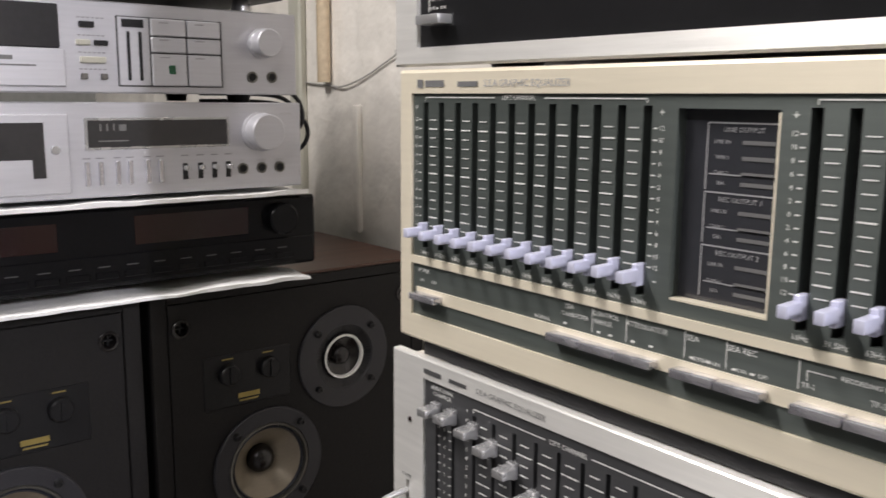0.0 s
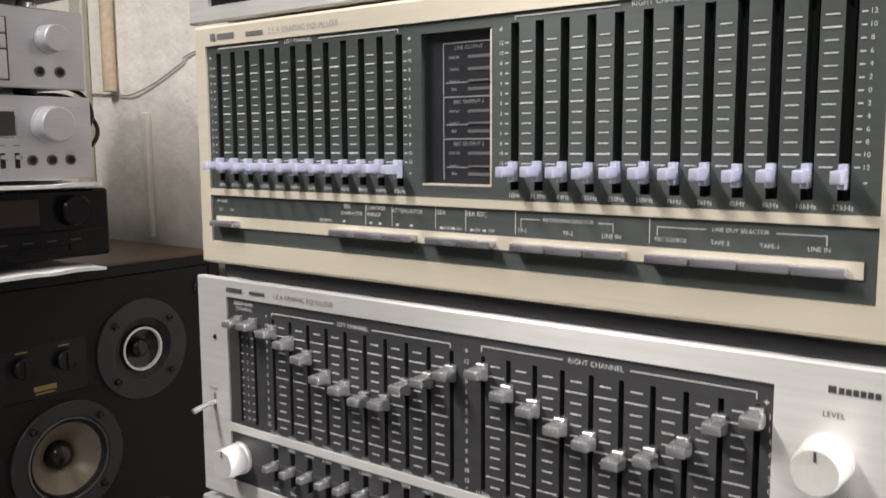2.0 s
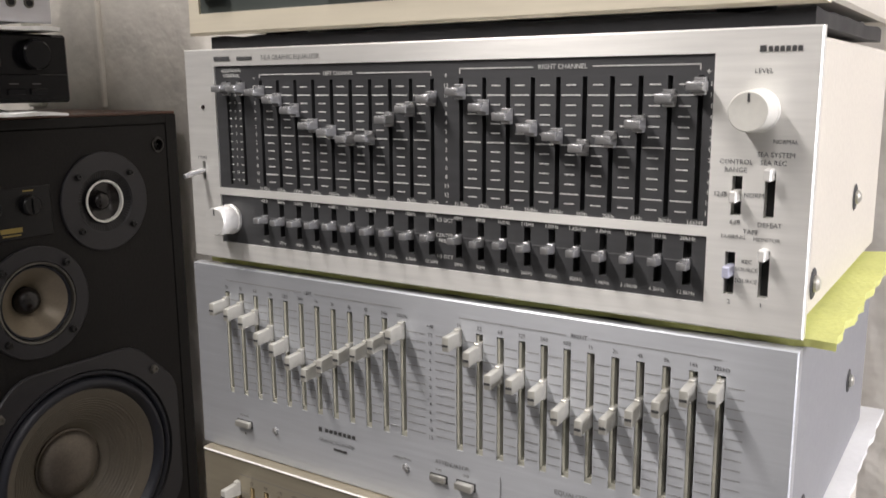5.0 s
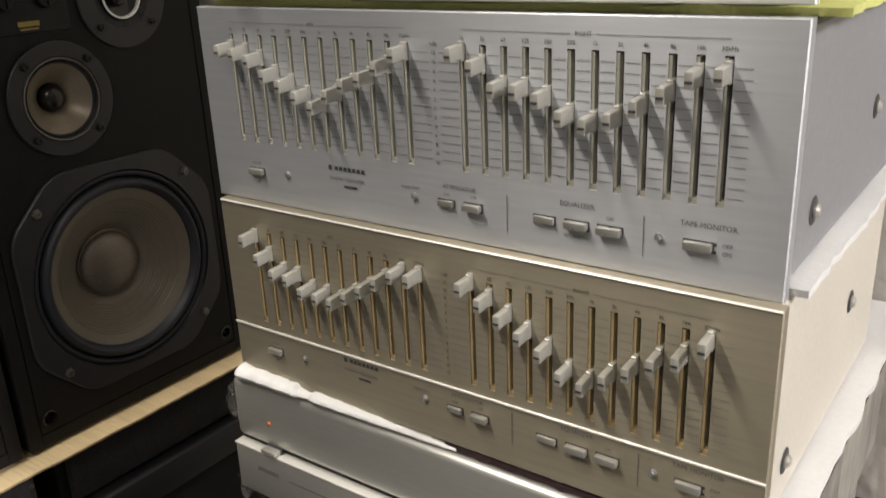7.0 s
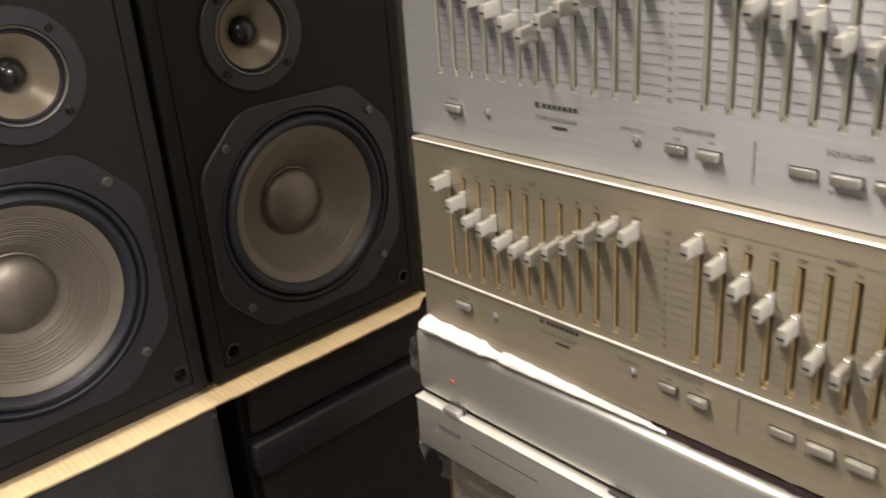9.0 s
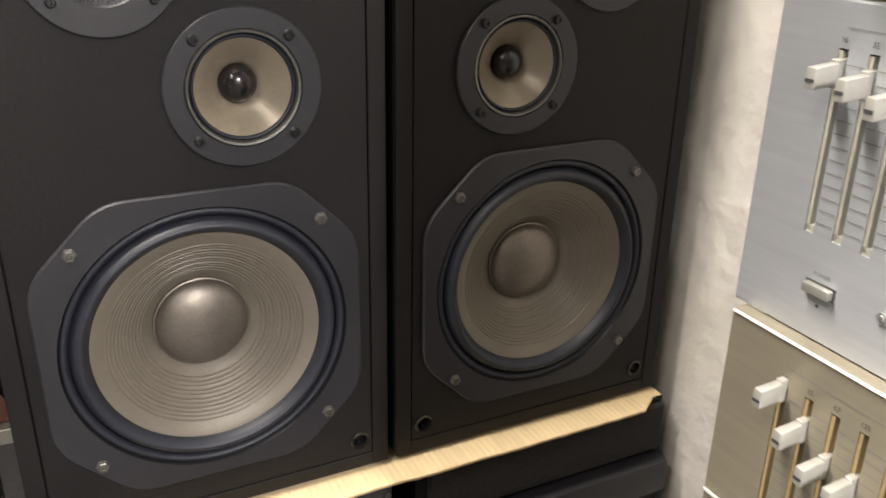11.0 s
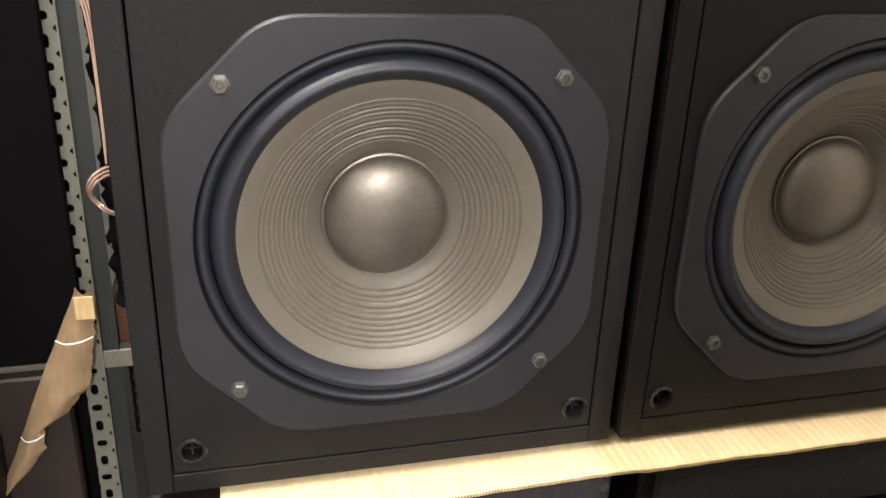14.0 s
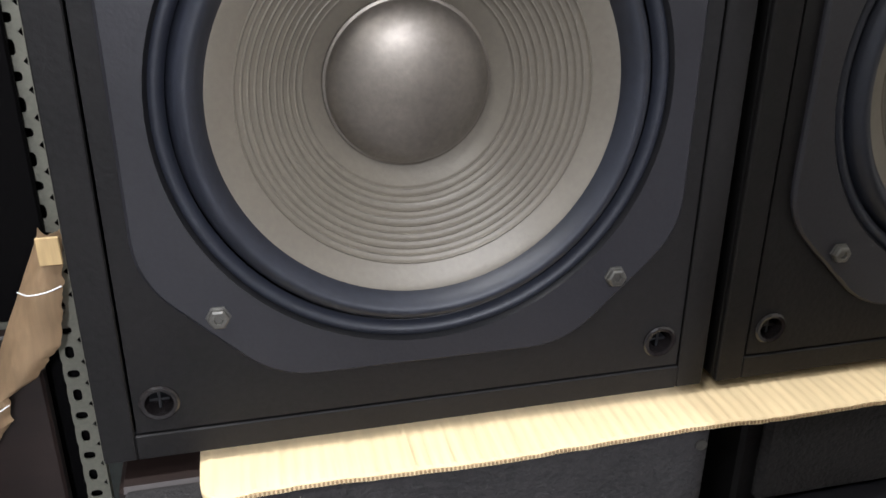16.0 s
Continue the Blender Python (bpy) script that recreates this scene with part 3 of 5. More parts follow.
printed("button_lettering", letters(SX + 0.0015, [("SEA", 0.0034, 0.2755, 1.3528), ("CHARACTER", 0.0030, 0.2720, 1.3490), ("CONTROL", 0.0032, 0.2530, 1.3528), ("RANGE", 0.0032, 0.2545, 1.3490),
     ("ATTENUATOR", 0.0034, 0.2300, 1.3520), ("SEA", 0.0036, 0.2060, 1.3525), ("SEA REC", 0.0036, 0.1830, 1.3525), ("RECORDING SELECTOR", 0.0026, 0.1290, 1.3515),
     ("TP-1", 0.0030, 0.1550, 1.3455), ("TP-2", 0.0030, 0.1290, 1.3455), ("LINE IN", 0.0030, 0.1060, 1.3455), ("LINE OUT SELECTOR", 0.0026, 0.0460, 1.3515),
     ("REC SOURCE", 0.0026, 0.0770, 1.3458), ("TAPE-2", 0.0027, 0.0545, 1.3458), ("TAPE-1", 0.0027, 0.0335, 1.3458), ("LINE IN", 0.0027, 0.0140, 1.3458),
     ("POWER", 0.0030, 0.3890, 1.3520), ("OFF", 0.0026, 0.3910, 1.3465), ("ON", 0.0026, 0.3800, 1.3465), ("NORMAL", 0.0026, 0.2930, 1.3440),
     ("DEFEAT", 0.0024, 0.2015, 1.3442), ("ON", 0.0024, 0.1945, 1.3442), ("ON", 0.0024, 0.1825, 1.3442), ("OFF", 0.0024, 0.1735, 1.3442)]), M_WHITE, e1)
# dark cloth crumpled between the two upper equalizers
solo("cloth_strip", sheet(SX + 0.006, SX + 0.24, -0.016, 0.395, 1.3004, 0.0085, 0.0025, 0.0016, 40, 16, 60, 2.0), M_WIRE, (SX + 0.1, 0.19, 1.30), "dark grey crumpled cloth between two equalizers", "cloth")

# -- silver equalizer with charcoal face
e2 = thing("graphic_equalizer", (SX + 0.15, 0.198, 1.146), "silver graphic equalizer, charcoal face, chromed sliders set in waves", "equalizer", "stacked equalizers")
A2, L2, R2 = [0.3760, 0.3615], row_of(0.3432, 0.1998, 10), row_of(0.1790, 0.0358, 10)
l2, r2 = row_of(0.3440, 0.2010, 10), row_of(0.1810, 0.0390, 10)
part("front_panel", pierced(SX, -0.021, 0.4185, 1.147, 1.300, [(0.029, 0.388, 1.160, 1.1953), (0.029, 0.388, 1.2005, 1.288),
     (0.0125, 0.0175, 1.2075, 1.2275), (-0.0035, 0.0015, 1.2070, 1.2305), (0.0140, 0.0190, 1.1660, 1.1885), (-0.0030, 0.0020, 1.1660, 1.1905), (0.4020, 0.4050, 1.2060, 1.2190)], 0.006, 0.0008), M_SILVER, e2, "brushed silver metal front")
part("slider_panel", pierced(SX + 0.0012, 0.029, 0.388, 1.2005, 1.288, [(y - 0.0014, y + 0.0014, 1.2035, 1.2775) for y in A2 + L2 + R2], 0.007, 0.0004), M_CHAR, e2, "charcoal slider face")
part("lower_panel", pierced(SX + 0.0012, 0.029, 0.388, 1.160, 1.1953, [(y - 0.0022, y + 0.0022, 1.1680, 1.1915) for y in l2 + r2], 0.007, 0.0004), M_CHAR, e2, "charcoal lower face")
backplate(e2, 0.029, 0.388, 1.2005, 1.288, SX + 0.0084)
backplate(e2, 0.029, 0.388, 1.160, 1.1953, SX + 0.0084)
for y0, y1, z0, z1 in ((0.010, 0.020, 1.164, 1.230), (-0.006, 0.004, 1.164, 1.232), (0.400, 0.407, 1.204, 1.221)):
    backplate(e2, y0, y1, z0, z1, SX + 0.0060)
case(e2, -0.021, 0.4185, 1.147, 1.300, 0.285, M_CASEW, "cream painted steel case", screws=((0.34, 1.168), (0.47, 1.20)))
lev = lever_mesh("slider_grip", 0.0090, 0.0060, 0.0120, 0.009, M_CHROME, 0.75)
ZL = (1.2695, 1.2645, 1.2575, 1.2475, 1.2435, 1.2395, 1.2405, 1.2525, 1.2590, 1.2655)
ZR = (1.2695, 1.2605, 1.2555, 1.2490, 1.2450, 1.2390, 1.2440, 1.2525, 1.2660, 1.2720)
for y, z in list(zip(A2, (1.2720, 1.2720))) + list(zip(L2, ZL)) + list(zip(R2, ZR)):
    again("slider_grip", lev, e2, (SX + 0.0012, y, z))
lev = lever_mesh("small_slider_grip", 0.0052, 0.0045, 0.0105, 0.006, M_CHROME, 0.9)
for i, y in enumerate(l2 + r2):
    again("small_slider_grip", lev, e2, (SX + 0.0012, y, 1.1800 + random.uniform(-0.0006, 0.0006)))
printed("lower_line", marks(SX + 0.0012, [(a + 0.003, b - 0.003, 1.1808, 1.1816) for b, a in list(zip(l2, l2[1:])) + list(zip(r2, r2[1:]))]), M_GREYPR, e2)
rects, words = [], []
TZ = row_of(1.2730, 1.2070, 13)
for ys in (L2, R2):
    for b, a in zip(ys, ys[1:]):
        for i, z in enumerate(TZ):
            big = i in (1, 6, 11)
            m, w, h = (a + b) / 2, 0.0058 if big else 0.0031, 0.00034 if big else 0.00034
            rects.append((m - w, m + w, z - h, z + h))
for i, z in enumerate(TZ):
    for c in (0.3688,):
        for dy in (-0.0050, 0.0050):
            rects.append((c + dy - 0.0012, c + dy + 0.0012, z - 0.0003, z + 0.0003))
    for c in (0.3490, 0.1895, 0.0295):
        words.append((str(abs(12 - 2 * i)), 0.0036, c, z))
    words.append((str(abs(12 - 2 * i)), 0.0030, 0.3688, z))
printed("scale_print", marks(SX + 0.0012, rects), M_WHITE, e2, "white printed scale")
printed("number_print", letters(SX + 0.0012, words + [("+", 0.005, 0.1895, 1.2790), ("+", 0.005, 0.0320, 1.2790), ("+", 0.004, 0.3490, 1.2790), ("-", 0.005, 0.1895, 1.2030), ("-", 0.005, 0.0320, 1.2030)]), M_WHITE, e2)
printed("channel_lettering", letters(SX + 0.0012, [("LEFT CHANNEL", 0.0036, 0.2730, 1.2815), ("RIGHT CHANNEL", 0.0038, 0.1130, 1.2830), ("ADDITIONAL", 0.0034, 0.3710, 1.2845), ("CONTROL", 0.0034, 0.3710, 1.2810)]), M_WHITE, e2)
printed("channel_print", marks(SX + 0.0012, [(0.2885, 0.3440, 1.2812, 1.2818), (0.2000, 0.2575, 1.2812, 1.2818), (0.3434, 0.3440, 1.2792, 1.2818), (0.2000, 0.2006, 1.2792, 1.2818),
     (0.1310, 0.1800, 1.2827, 1.2833), (0.0360, 0.0950, 1.2827, 1.2833), (0.1794, 0.1800, 1.2800, 1.2833), (0.0360, 0.0366, 1.2800, 1.2833)]), M_WHITE, e2)
FR = ["31.5Hz", "63Hz", "125Hz", "250Hz", "500Hz", "1kHz", "2kHz", "4kHz", "8kHz", "16kHz"]
FU = ["40Hz", "80Hz", "160Hz", "315Hz", "630Hz", "1.25kHz", "2.5kHz", "5kHz", "10kHz", "20kHz"]
FD = ["25Hz", "50Hz", "100Hz", "200Hz", "400Hz", "800Hz", "1.6kHz", "3.15kHz", "6.3kHz", "12.5kHz"]
printed("frequency_lettering", letters(SX + 0.0012, [(f, 0.0034, y, 1.2015 + 0.0002) for ys in (L2, R2) for f, y in zip(FR, ys)] +
     [(f, 0.0032, y, 1.1932) for ys in (l2, r2) for f, y in zip(FU, ys)] + [(f, 0.0030, y, 1.1640) for ys in (l2, r2) for f, y in zip(FD, ys)] +
     [("CENTER", 0.0034, 0.1910, 1.1815), ("FREQ.", 0.0034, 0.1910, 1.1780), ("1/3 OCT", 0.0034, 0.1910, 1.1910), ("1/3 OCT", 0.0034, 0.1910, 1.1680)]), M_WHITE, e2)
printed("title_lettering", letters(SX, [("S.E.A GRAPHIC EQUALIZER", 0.0044, 0.3140, 1.2930)]), M_GREYPR, e2)
printed("badge", marks(SX, [(0.3710, 0.3870, 1.2915, 1.2945), (0.3490, 0.3640, 1.2917, 1.2940), (0.0045, 0.0076, 1.2882, 1.2912)] + [(-0.0120 + 0.0027 * i, -0.0099 + 0.0027 * i, 1.2882, 1.2908) for i in range(6)]), M_DARKPR, e2, "dark maker's badge bars")
printed("switch_lettering", letters(SX, [("LEVEL", 0.0034, 0.0050, 1.2790), ("NORMAL", 0.0028, -0.0070, 1.2450), ("CONTROL", 0.0034, 0.0160, 1.2345), ("RANGE", 0.0034, 0.0160, 1.2305),
     ("SEA SYSTEM", 0.0034, -0.0030, 1.2385), ("SEA REC", 0.0034, -0.0020, 1.2345), ("NORM.", 0.0034, 0.0060, 1.2180), ("12dB", 0.0034, 0.0230, 1.2180), ("6dB", 0.0034, 0.0150, 1.2040),
     ("DEFEAT", 0.0034, -0.0020, 1.2035), ("TAPE", 0.0034, 0.0070, 1.1995), ("DUBBING", 0.0028, 0.0155, 1.1965), ("MONITOR", 0.0028, -0.0010, 1.1960), ("REC", 0.0030, 0.0080, 1.1840),
     ("SOURCE", 0.0030, 0.0080, 1.1800), ("SOURCE", 0.0030, 0.0080, 1.1740), ("POWER", 0.0028, 0.4040, 1.2220), ("1", 0.0034, 0.0, 1.1625), ("2", 0.0034, 0.0160, 1.1625)]), M_DARKPR, e2)
knob(e2, SX, 0.0070, 1.2600, 0.0102, 0.0190, M_PALE, "level_knob", "large pale cream level knob")
knob(e2, SX + 0.001, 0.3790, 1.1775, 0.0105, 0.0165, M_SILVER, "selector_knob", "silver rotary selector knob")
for y, z, m in ((0.0150, 1.2175, M_SILVER), (-0.0010, 1.2290, M_SILVER), (0.0165, 1.1790, M_LAV), (-0.0005, 1.1890, M_SILVER)):
    part("slide_switch", boxed(SX - 0.008, SX + 0.004, y - 0.0019, y + 0.0019, z - 0.0030, z + 0.0030, bevel=0.0006), m, e2)
part("power_toggle", tube([(SX + 0.004, 0.4035, 1.2125), (SX - 0.006, 0.4050, 1.2115), (SX - 0.0165, 0.4065, 1.2090)], 0.0020, 12), M_CHROME, e2, "chromed power toggle lever")
part("red_indicator", lathe([(0.0016, 0), (0.0014, 0.0008), (0, 0.0012)], 12, "x", (SX, 0.4010, 1.2590)), M_REDWIN, e2, "small dark red indicator")

# -- yellow-green foam under the silver equalizer
solo("foam_sheet", sheet(SX + 0.012, SX + 0.285, -0.034, 0.415, 1.1408, 0.0045, 0.0016, 0.004, 30, 24, 40, 1.0), M_YFOAM, (SX + 0.15, 0.19, 1.141), "thin yellow-green foam sheet between two units", "foam")


def slot_equalizer(label, X, y0, y1, z0, z1, L, R, zs0, zs1, ZL, ZR, metal, slot_mat, case_mat, case_label, rows, screws, seam=None):
    """A wide metal front with twenty-four slotted sliders and a row of small cream buttons."""
    e = thing("graphic_equalizer", (X + 0.15, (y0 + y1) / 2, z0), label, "equalizer", "stacked equalizers")
    part("front_panel", pierced(X, y0, y1, z0, z1, [(y - 0.0024, y + 0.0024, zs0, zs1) for y in L + R], 0.009, 0.0007), metal, e, "brushed metal front")
    backplate(e, y0 + 0.02, y1 - 0.02, zs0 - 0.004, zs1 + 0.004, X + 0.0091)
    bm = boxed(0.0006, 0.0088, 0.0005, 0.00235, zs0 + 0.001, zs1 - 0.001)
    box(bm, 0.0006, 0.0088, -0.0023, 0.0023, zs0, zs0 + 0.0035)
    lining = link_mesh("slot_lining", bm, slot_mat)
    rail = link_mesh("slider_rail", boxed(0.0050, 0.0088, -0.0004, 0.0004, zs0 + 0.004, zs1 - 0.001), M_STEEL)
    for y in L + R:
        again("slot_lining", lining, e, (X, y, 0))
        again("slider_rail", rail, e, (X, y, 0))
    case(e, y0, y1, z0, z1, 0.31, case_mat, case_label, X, screws)
    bm = bmesh.new()
    box(bm, -0.004, 0.006, -0.0018, 0.0018, -0.006, 0.006, bevel=0.0004)
    n = len(bm.verts)
    box(bm, -0.0165, -0.003, -0.0023, 0.0023, -0.0046, 0.0046, bevel=0.0007, seg=2)
    for v in list(bm.verts)[n:]:
        f = max(0, (-v.co.x - 0.008) / 0.0105)
        v.co.y *= 1 + 0.12 * f
        v.co.z -= 0.0012 * f
    grip = link_mesh("slider_grip", bm, M_GRIP)
    mark = link_mesh("grip_mark", boxed(-0.0169, -0.0162, -0.0020, 0.0020, -0.0024, -0.0010), M_DARKPR)
    for y, z in list(zip(L, ZL)) + list(zip(R, ZR)):
        g = again("slider_grip", grip, e, (X, y, z))
        again("grip_mark", mark, g, (X, y, z))
    rects = []
    for i, z in enumerate(row_of(zs1 - 0.006, zs0 + 0.006, 13)):
        h = 0.0003 if i == 6 else 0.00022
        for ys in (L, R):
            for b, a in zip(ys, ys[1:]):
                rects.append((a + 0.0032, b - 0.0032, z - h, z + h))
        rects.append((R[-1] - 0.0125, R[-1] - 0.0035, z - h, z + h))
        rects.append(((L[-1] + R[0]) / 2 + 0.004, L[-1] - 0.0035, z - h, z + h))
        rects.append((R[0] + 0.0035, (L[-1] + R[0]) / 2 - 0.004, z - h, z + h))
    zt = zs1 + 0.0085
    ml, mr = (L[0] + L[-1]) / 2, (R[0] + R[-1]) / 2
    rects += [(ml + 0.006, L[0], zt - 0.0002, zt + 0.0002), (L[-1], ml - 0.006, zt - 0.0002, zt + 0.0002),
              (mr + 0.008, R[0], zt - 0.0002, zt + 0.0002), (R[-1], mr - 0.008, zt - 0.0002, zt + 0.0002)]
    printed("scale_print", marks(X, rects), M_SCALEPR, e, "fine grey printed scale")
    mid = (L[-1] + R[0]) / 2
    words = [(s, 0.0034, mid, z) for s, z in zip(("+dB", "12", "10", "8", "6", "4", "2", "0", "2", "4", "6", "8", "10", "12"), [zs1 - 0.0005] + row_of(zs1 - 0.006, zs0 + 0.004, 13))]
    names = ["16", "32", "63", "125", "250", "500", "1k", "2k", "4k", "8k", "16k", "32kHz"]
    words += [(s, 0.0034, y, zs1 + 0.0035) for ys in (L, R) for s, y in zip(names, ys)]
    words += [("LEFT", 0.0034, ml, zt), ("RIGHT", 0.0036, mr, zt)]
    printed("scale_lettering", letters(X, words), M_DARKPR, e)
    zb, dy, dl = rows
    for name, y, w, h, out in (("power_button", 0.3745, 0.0145, 0.0045, 0.004), ("attenuator_button", 0.1965, 0.0120, 0.0042, 0.003), ("attenuator_button", 0.1755, 0.0130, 0.0045, 0.005),
                               ("equalizer_button", 0.1235, 0.0140, 0.0046, 0.0025), ("equalizer_button", 0.1015, 0.0148, 0.0048, 0.0045), ("equalizer_button", 0.0800, 0.0150, 0.0048, 0.005),
                               ("tape_button", 0.0275, 0.0160, 0.0050, 0.004)):
        button(e, X, y + dy - w / 2, y + dy + w / 2, zb - h / 2, zb + h / 2, out, M_BTN, name)
    for y in (0.3425, 0.2230, 0.0500):
        part("indicator_lamp", lathe([(0.0027, 0), (0.0025, 0.0014), (0.0017, 0.0010), (0.0012, 0.0018), (0, 0.0021)], 16, "x", (X, y + dy, zb + 0.001)), M_CHROME, e, "tiny chromed indicator lamp")
    printed("divider_print", marks(X, [(0.150 + dy - 0.00025, 0.150 + dy + 0.00025, zb - 0.012, zb + 0.012), (0.0595 + dy - 0.00025, 0.0595 + dy + 0.00025, zb - 0.012, zb + 0.012)]), M_GREYPR, e)
    printed("button_lettering", letters(X, [("ATTENUATOR", 0.0040, 0.186 + dy, zb + 0.0115), ("-6dB", 0.0028, 0.1965 + dy, zb + 0.0060), ("-3dB", 0.0028, 0.1755 + dy, zb + 0.0068), ("EQUALIZER", 0.0044, 0.1015 + dy, zb + 0.0125),
         ("OFF", 0.0030, 0.080 + dy, zb + 0.0070), ("RECORDING", 0.0030, 0.1015 + dy, zb - 0.0075), ("TAPE MONITOR", 0.0044, 0.0225 + dy, zb + 0.0120), ("OFF", 0.0034, 0.0115 + dy, zb + 0.002), ("ON", 0.0034, 0.0115 + dy, zb - 0.0025),
         ("OPERATION", 0.0028, 0.226 + dy, zb + 0.0070), ("GRAPHIC EQUALIZER", 0.0034, 0.2830 + dy, zb + 0.0045), ("POWER", 0.0026, 0.3745 + dy, zb + 0.0065)]), M_GREYPR, e)
    printed("badge", marks(X, [(0.2660 + dy + 0.0041 * i, 0.2691 + dy + 0.0041 * i, zb + 0.0108, zb + 0.0136) for i in range(7)] + [(0.2965 + dy, 0.2996 + dy, zb + 0.0104, zb + 0.0140), (0.274 + dy, 0.286 + dy, zb - 0.0015, zb + 0.0003),
                         (0.0175 + dy, 0.0190 + dy, zb + 0.0012, zb + 0.0030), (0.0175 + dy, 0.0190 + dy, zb - 0.0032, zb - 0.0014), (0.3735 + dy, 0.3750 + dy, zb - 0.0085, zb - 0.0070)]), M_DARKPR, e, "dark maker's badge bars")
    if seam:
        # seam and top edge carry their bright reflection as pale colour
        part("bright_seam", boxed(X - 0.0012, X + 0.002, y0 + 0.0005, y1 - 0.0005, seam - 0.0010, seam + 0.0010, bevel=0.0004), M_EDGE, e, "metal line across the front, its highlight in the pale colour")
        part("top_edge", boxed(X - 0.0010, X + 0.004, y0 + 0.0005, y1 - 0.0005, z1 - 0.0017, z1 - 0.0003, bevel=0.0005), M_EDGE, e, "top edge with its highlight in the pale colour")
    return e


def soft_roll():
    """A bunched lip of soft foam that thins out along the front."""
    bm = bmesh.new()
    rings, n = [], 16
    for i in range(81):
        t = i / 80
        y = 0.422 - 0.230 * t
        r = (0.0080 * (1 - t) ** 0.8 + 0.0016) * (1 + 0.22 * noise.noise((t * 14, 3.0, 0))) * min(1.0, 0.35 + t * 14)
        if abs(t - 0.36) < 0.03:
            r *= 0.75
        ring = []
        for k in range(n):
            a = 2 * math.pi * k / n
            ring.append(bm.verts.new((P2X + 0.002 - 1.5 * r * math.cos(a), y, 0.8340 + 0.75 * r + 0.75 * r * math.sin(a) + 0.0006 * noise.noise((t * 40, a, 1)))))
        rings.append(ring)
    for a, b in zip(rings, rings[1:]):
        for k in range(n):
            bm.faces.new([a[k], a[(k + 1) % n], b[(k + 1) % n], b[k]])
    bm.faces.new(rings[0])
    bm.faces.new(rings[-1])
    return bm


PL, PR = row_of(0.3865, 0.2240, 12), row_of(0.1803, 0.0175, 12)
slot_equalizer("cool silver graphic equalizer with cream sliders set in two shallow waves", SX, -0.020, 0.4220, 0.9945, 1.1410, PL, PR, 1.0420, 1.1220,
               [z + 0.004 for z in (1.108, 1.106, 1.102, 1.092, 1.086, 1.079, 1.073, 1.082, 1.090, 1.095, 1.103, 1.112)],
               [z + 0.003 for z in (1.115, 1.108, 1.096, 1.096, 1.092, 1.083, 1.080, 1.084, 1.092, 1.100, 1.109, 1.111)],
               M_BLUESILVER, M_CREAM, M_CASEG, "grey painted steel case", (1.0190, 0.0, 0), ((0.363, 1.028), (0.52, 1.06)))
QL, QR = row_of(0.3768, 0.2162, 12), row_of(0.1740, 0.0140, 12)
slot_equalizer("warm grey graphic equalizer with cream sliders set in two deep waves", P2X, -0.0230, 0.4140, 0.8400, 0.9940, QL, QR, 0.8940, 0.9720,
               [z + 0.007 for z in (0.962, 0.949, 0.939, 0.938, 0.930, 0.929, 0.928, 0.936, 0.944, 0.953, 0.961, 0.961)],
               [z + 0.007 for z in (0.964, 0.956, 0.948, 0.940, 0.932, 0.920, 0.917, 0.926, 0.935, 0.944, 0.950, 0.962)],
               M_BRONZE, M_BRASS, M_CASEW, "cream painted steel case", (0.8700, -0.0060, 0), ((0.345, 0.872), (0.50, 0.92)), 0.8868)
solo("foam_sheet", sheet(0.318, P2X + 0.36, -0.029, 0.40, 0.9925, 0.0045, 0.0016, 0.003, 25, 24, 40, 4.0), M_FOAM, (0.45, 0.19, 0.99), "white foam sheet sticking out between two equalizers", "foam")
solo("foam_sheet", sheet(P2X + 0.004, P2X + 0.42, -0.037, 0.16, 0.8335, 0.0055, 0.002, 0.004, 25, 24, 40, 6.0), M_FOAM, (0.45, 0.05, 0.83), "white foam sheet sticking out under the warm grey equalizer", "foam")
solo("foam_roll", soft_roll(), M_FOAM, (0.33, 0.33, 0.83), "bunched white foam under the warm grey equalizer", "foam")
solo("cloth_strip", sheet(P2X + 0.001, P2X + 0.10, -0.010, 0.250, 0.8336, 0.0045, 0.002, 0.003, 40, 12, 40, 11.0), M_MAROON, (0.33, 0.15, 0.83), "maroon cloth under the warm grey equalizer", "cloth")

# -- grey amplifier with a hinged lower flap
AX = 0.286
am = thing("audio_amplifier", (AX + 0.18, 0.195, 0.722), "grey brushed amplifier with a flap, partly wrapped in clear film", "amplifier")
part("front_panel", boxed(AX, AX + 0.012, -0.035, 0.425, 0.7760, 0.8330, bevel=0.0055, seg=4), M_AMP, am, "brushed grey front with rounded top edge")
part("flap", boxed(AX - 0.0055, AX + 0.010, -0.035, 0.425, 0.7240, 0.7715, bevel=0.0035, seg=3), M_AMP, am, "brushed grey lower flap")
# pale strip laid on as the highlight along the flap's top edge
part("flap_edge", boxed(AX - 0.0058, AX + 0.006, -0.0345, 0.4245, 0.7696, 0.7722, bevel=0.0011, seg=3), M_EDGE, am)
part("seam", boxed(AX + 0.004, AX + 0.012, -0.034, 0.424, 0.7710, 0.7765), M_SLOT, am)
part("case", boxed(AX + 0.012, AX + 0.36, -0.032, 0.422, 0.7245, 0.8320, bevel=0.003), M_GRANITE, am, "streaked grey vinyl case")
part("case_binding", boxed(AX + 0.013, AX + 0.358, -0.0345, -0.0315, 0.8215, 0.8328, bevel=0.001), M_VOID, am, "dark crumpled binding along the case edge")
button(am, AX, 0.3720, 0.3880, 0.7730, 0.7770, 0.008, M_BTN, "power_button")
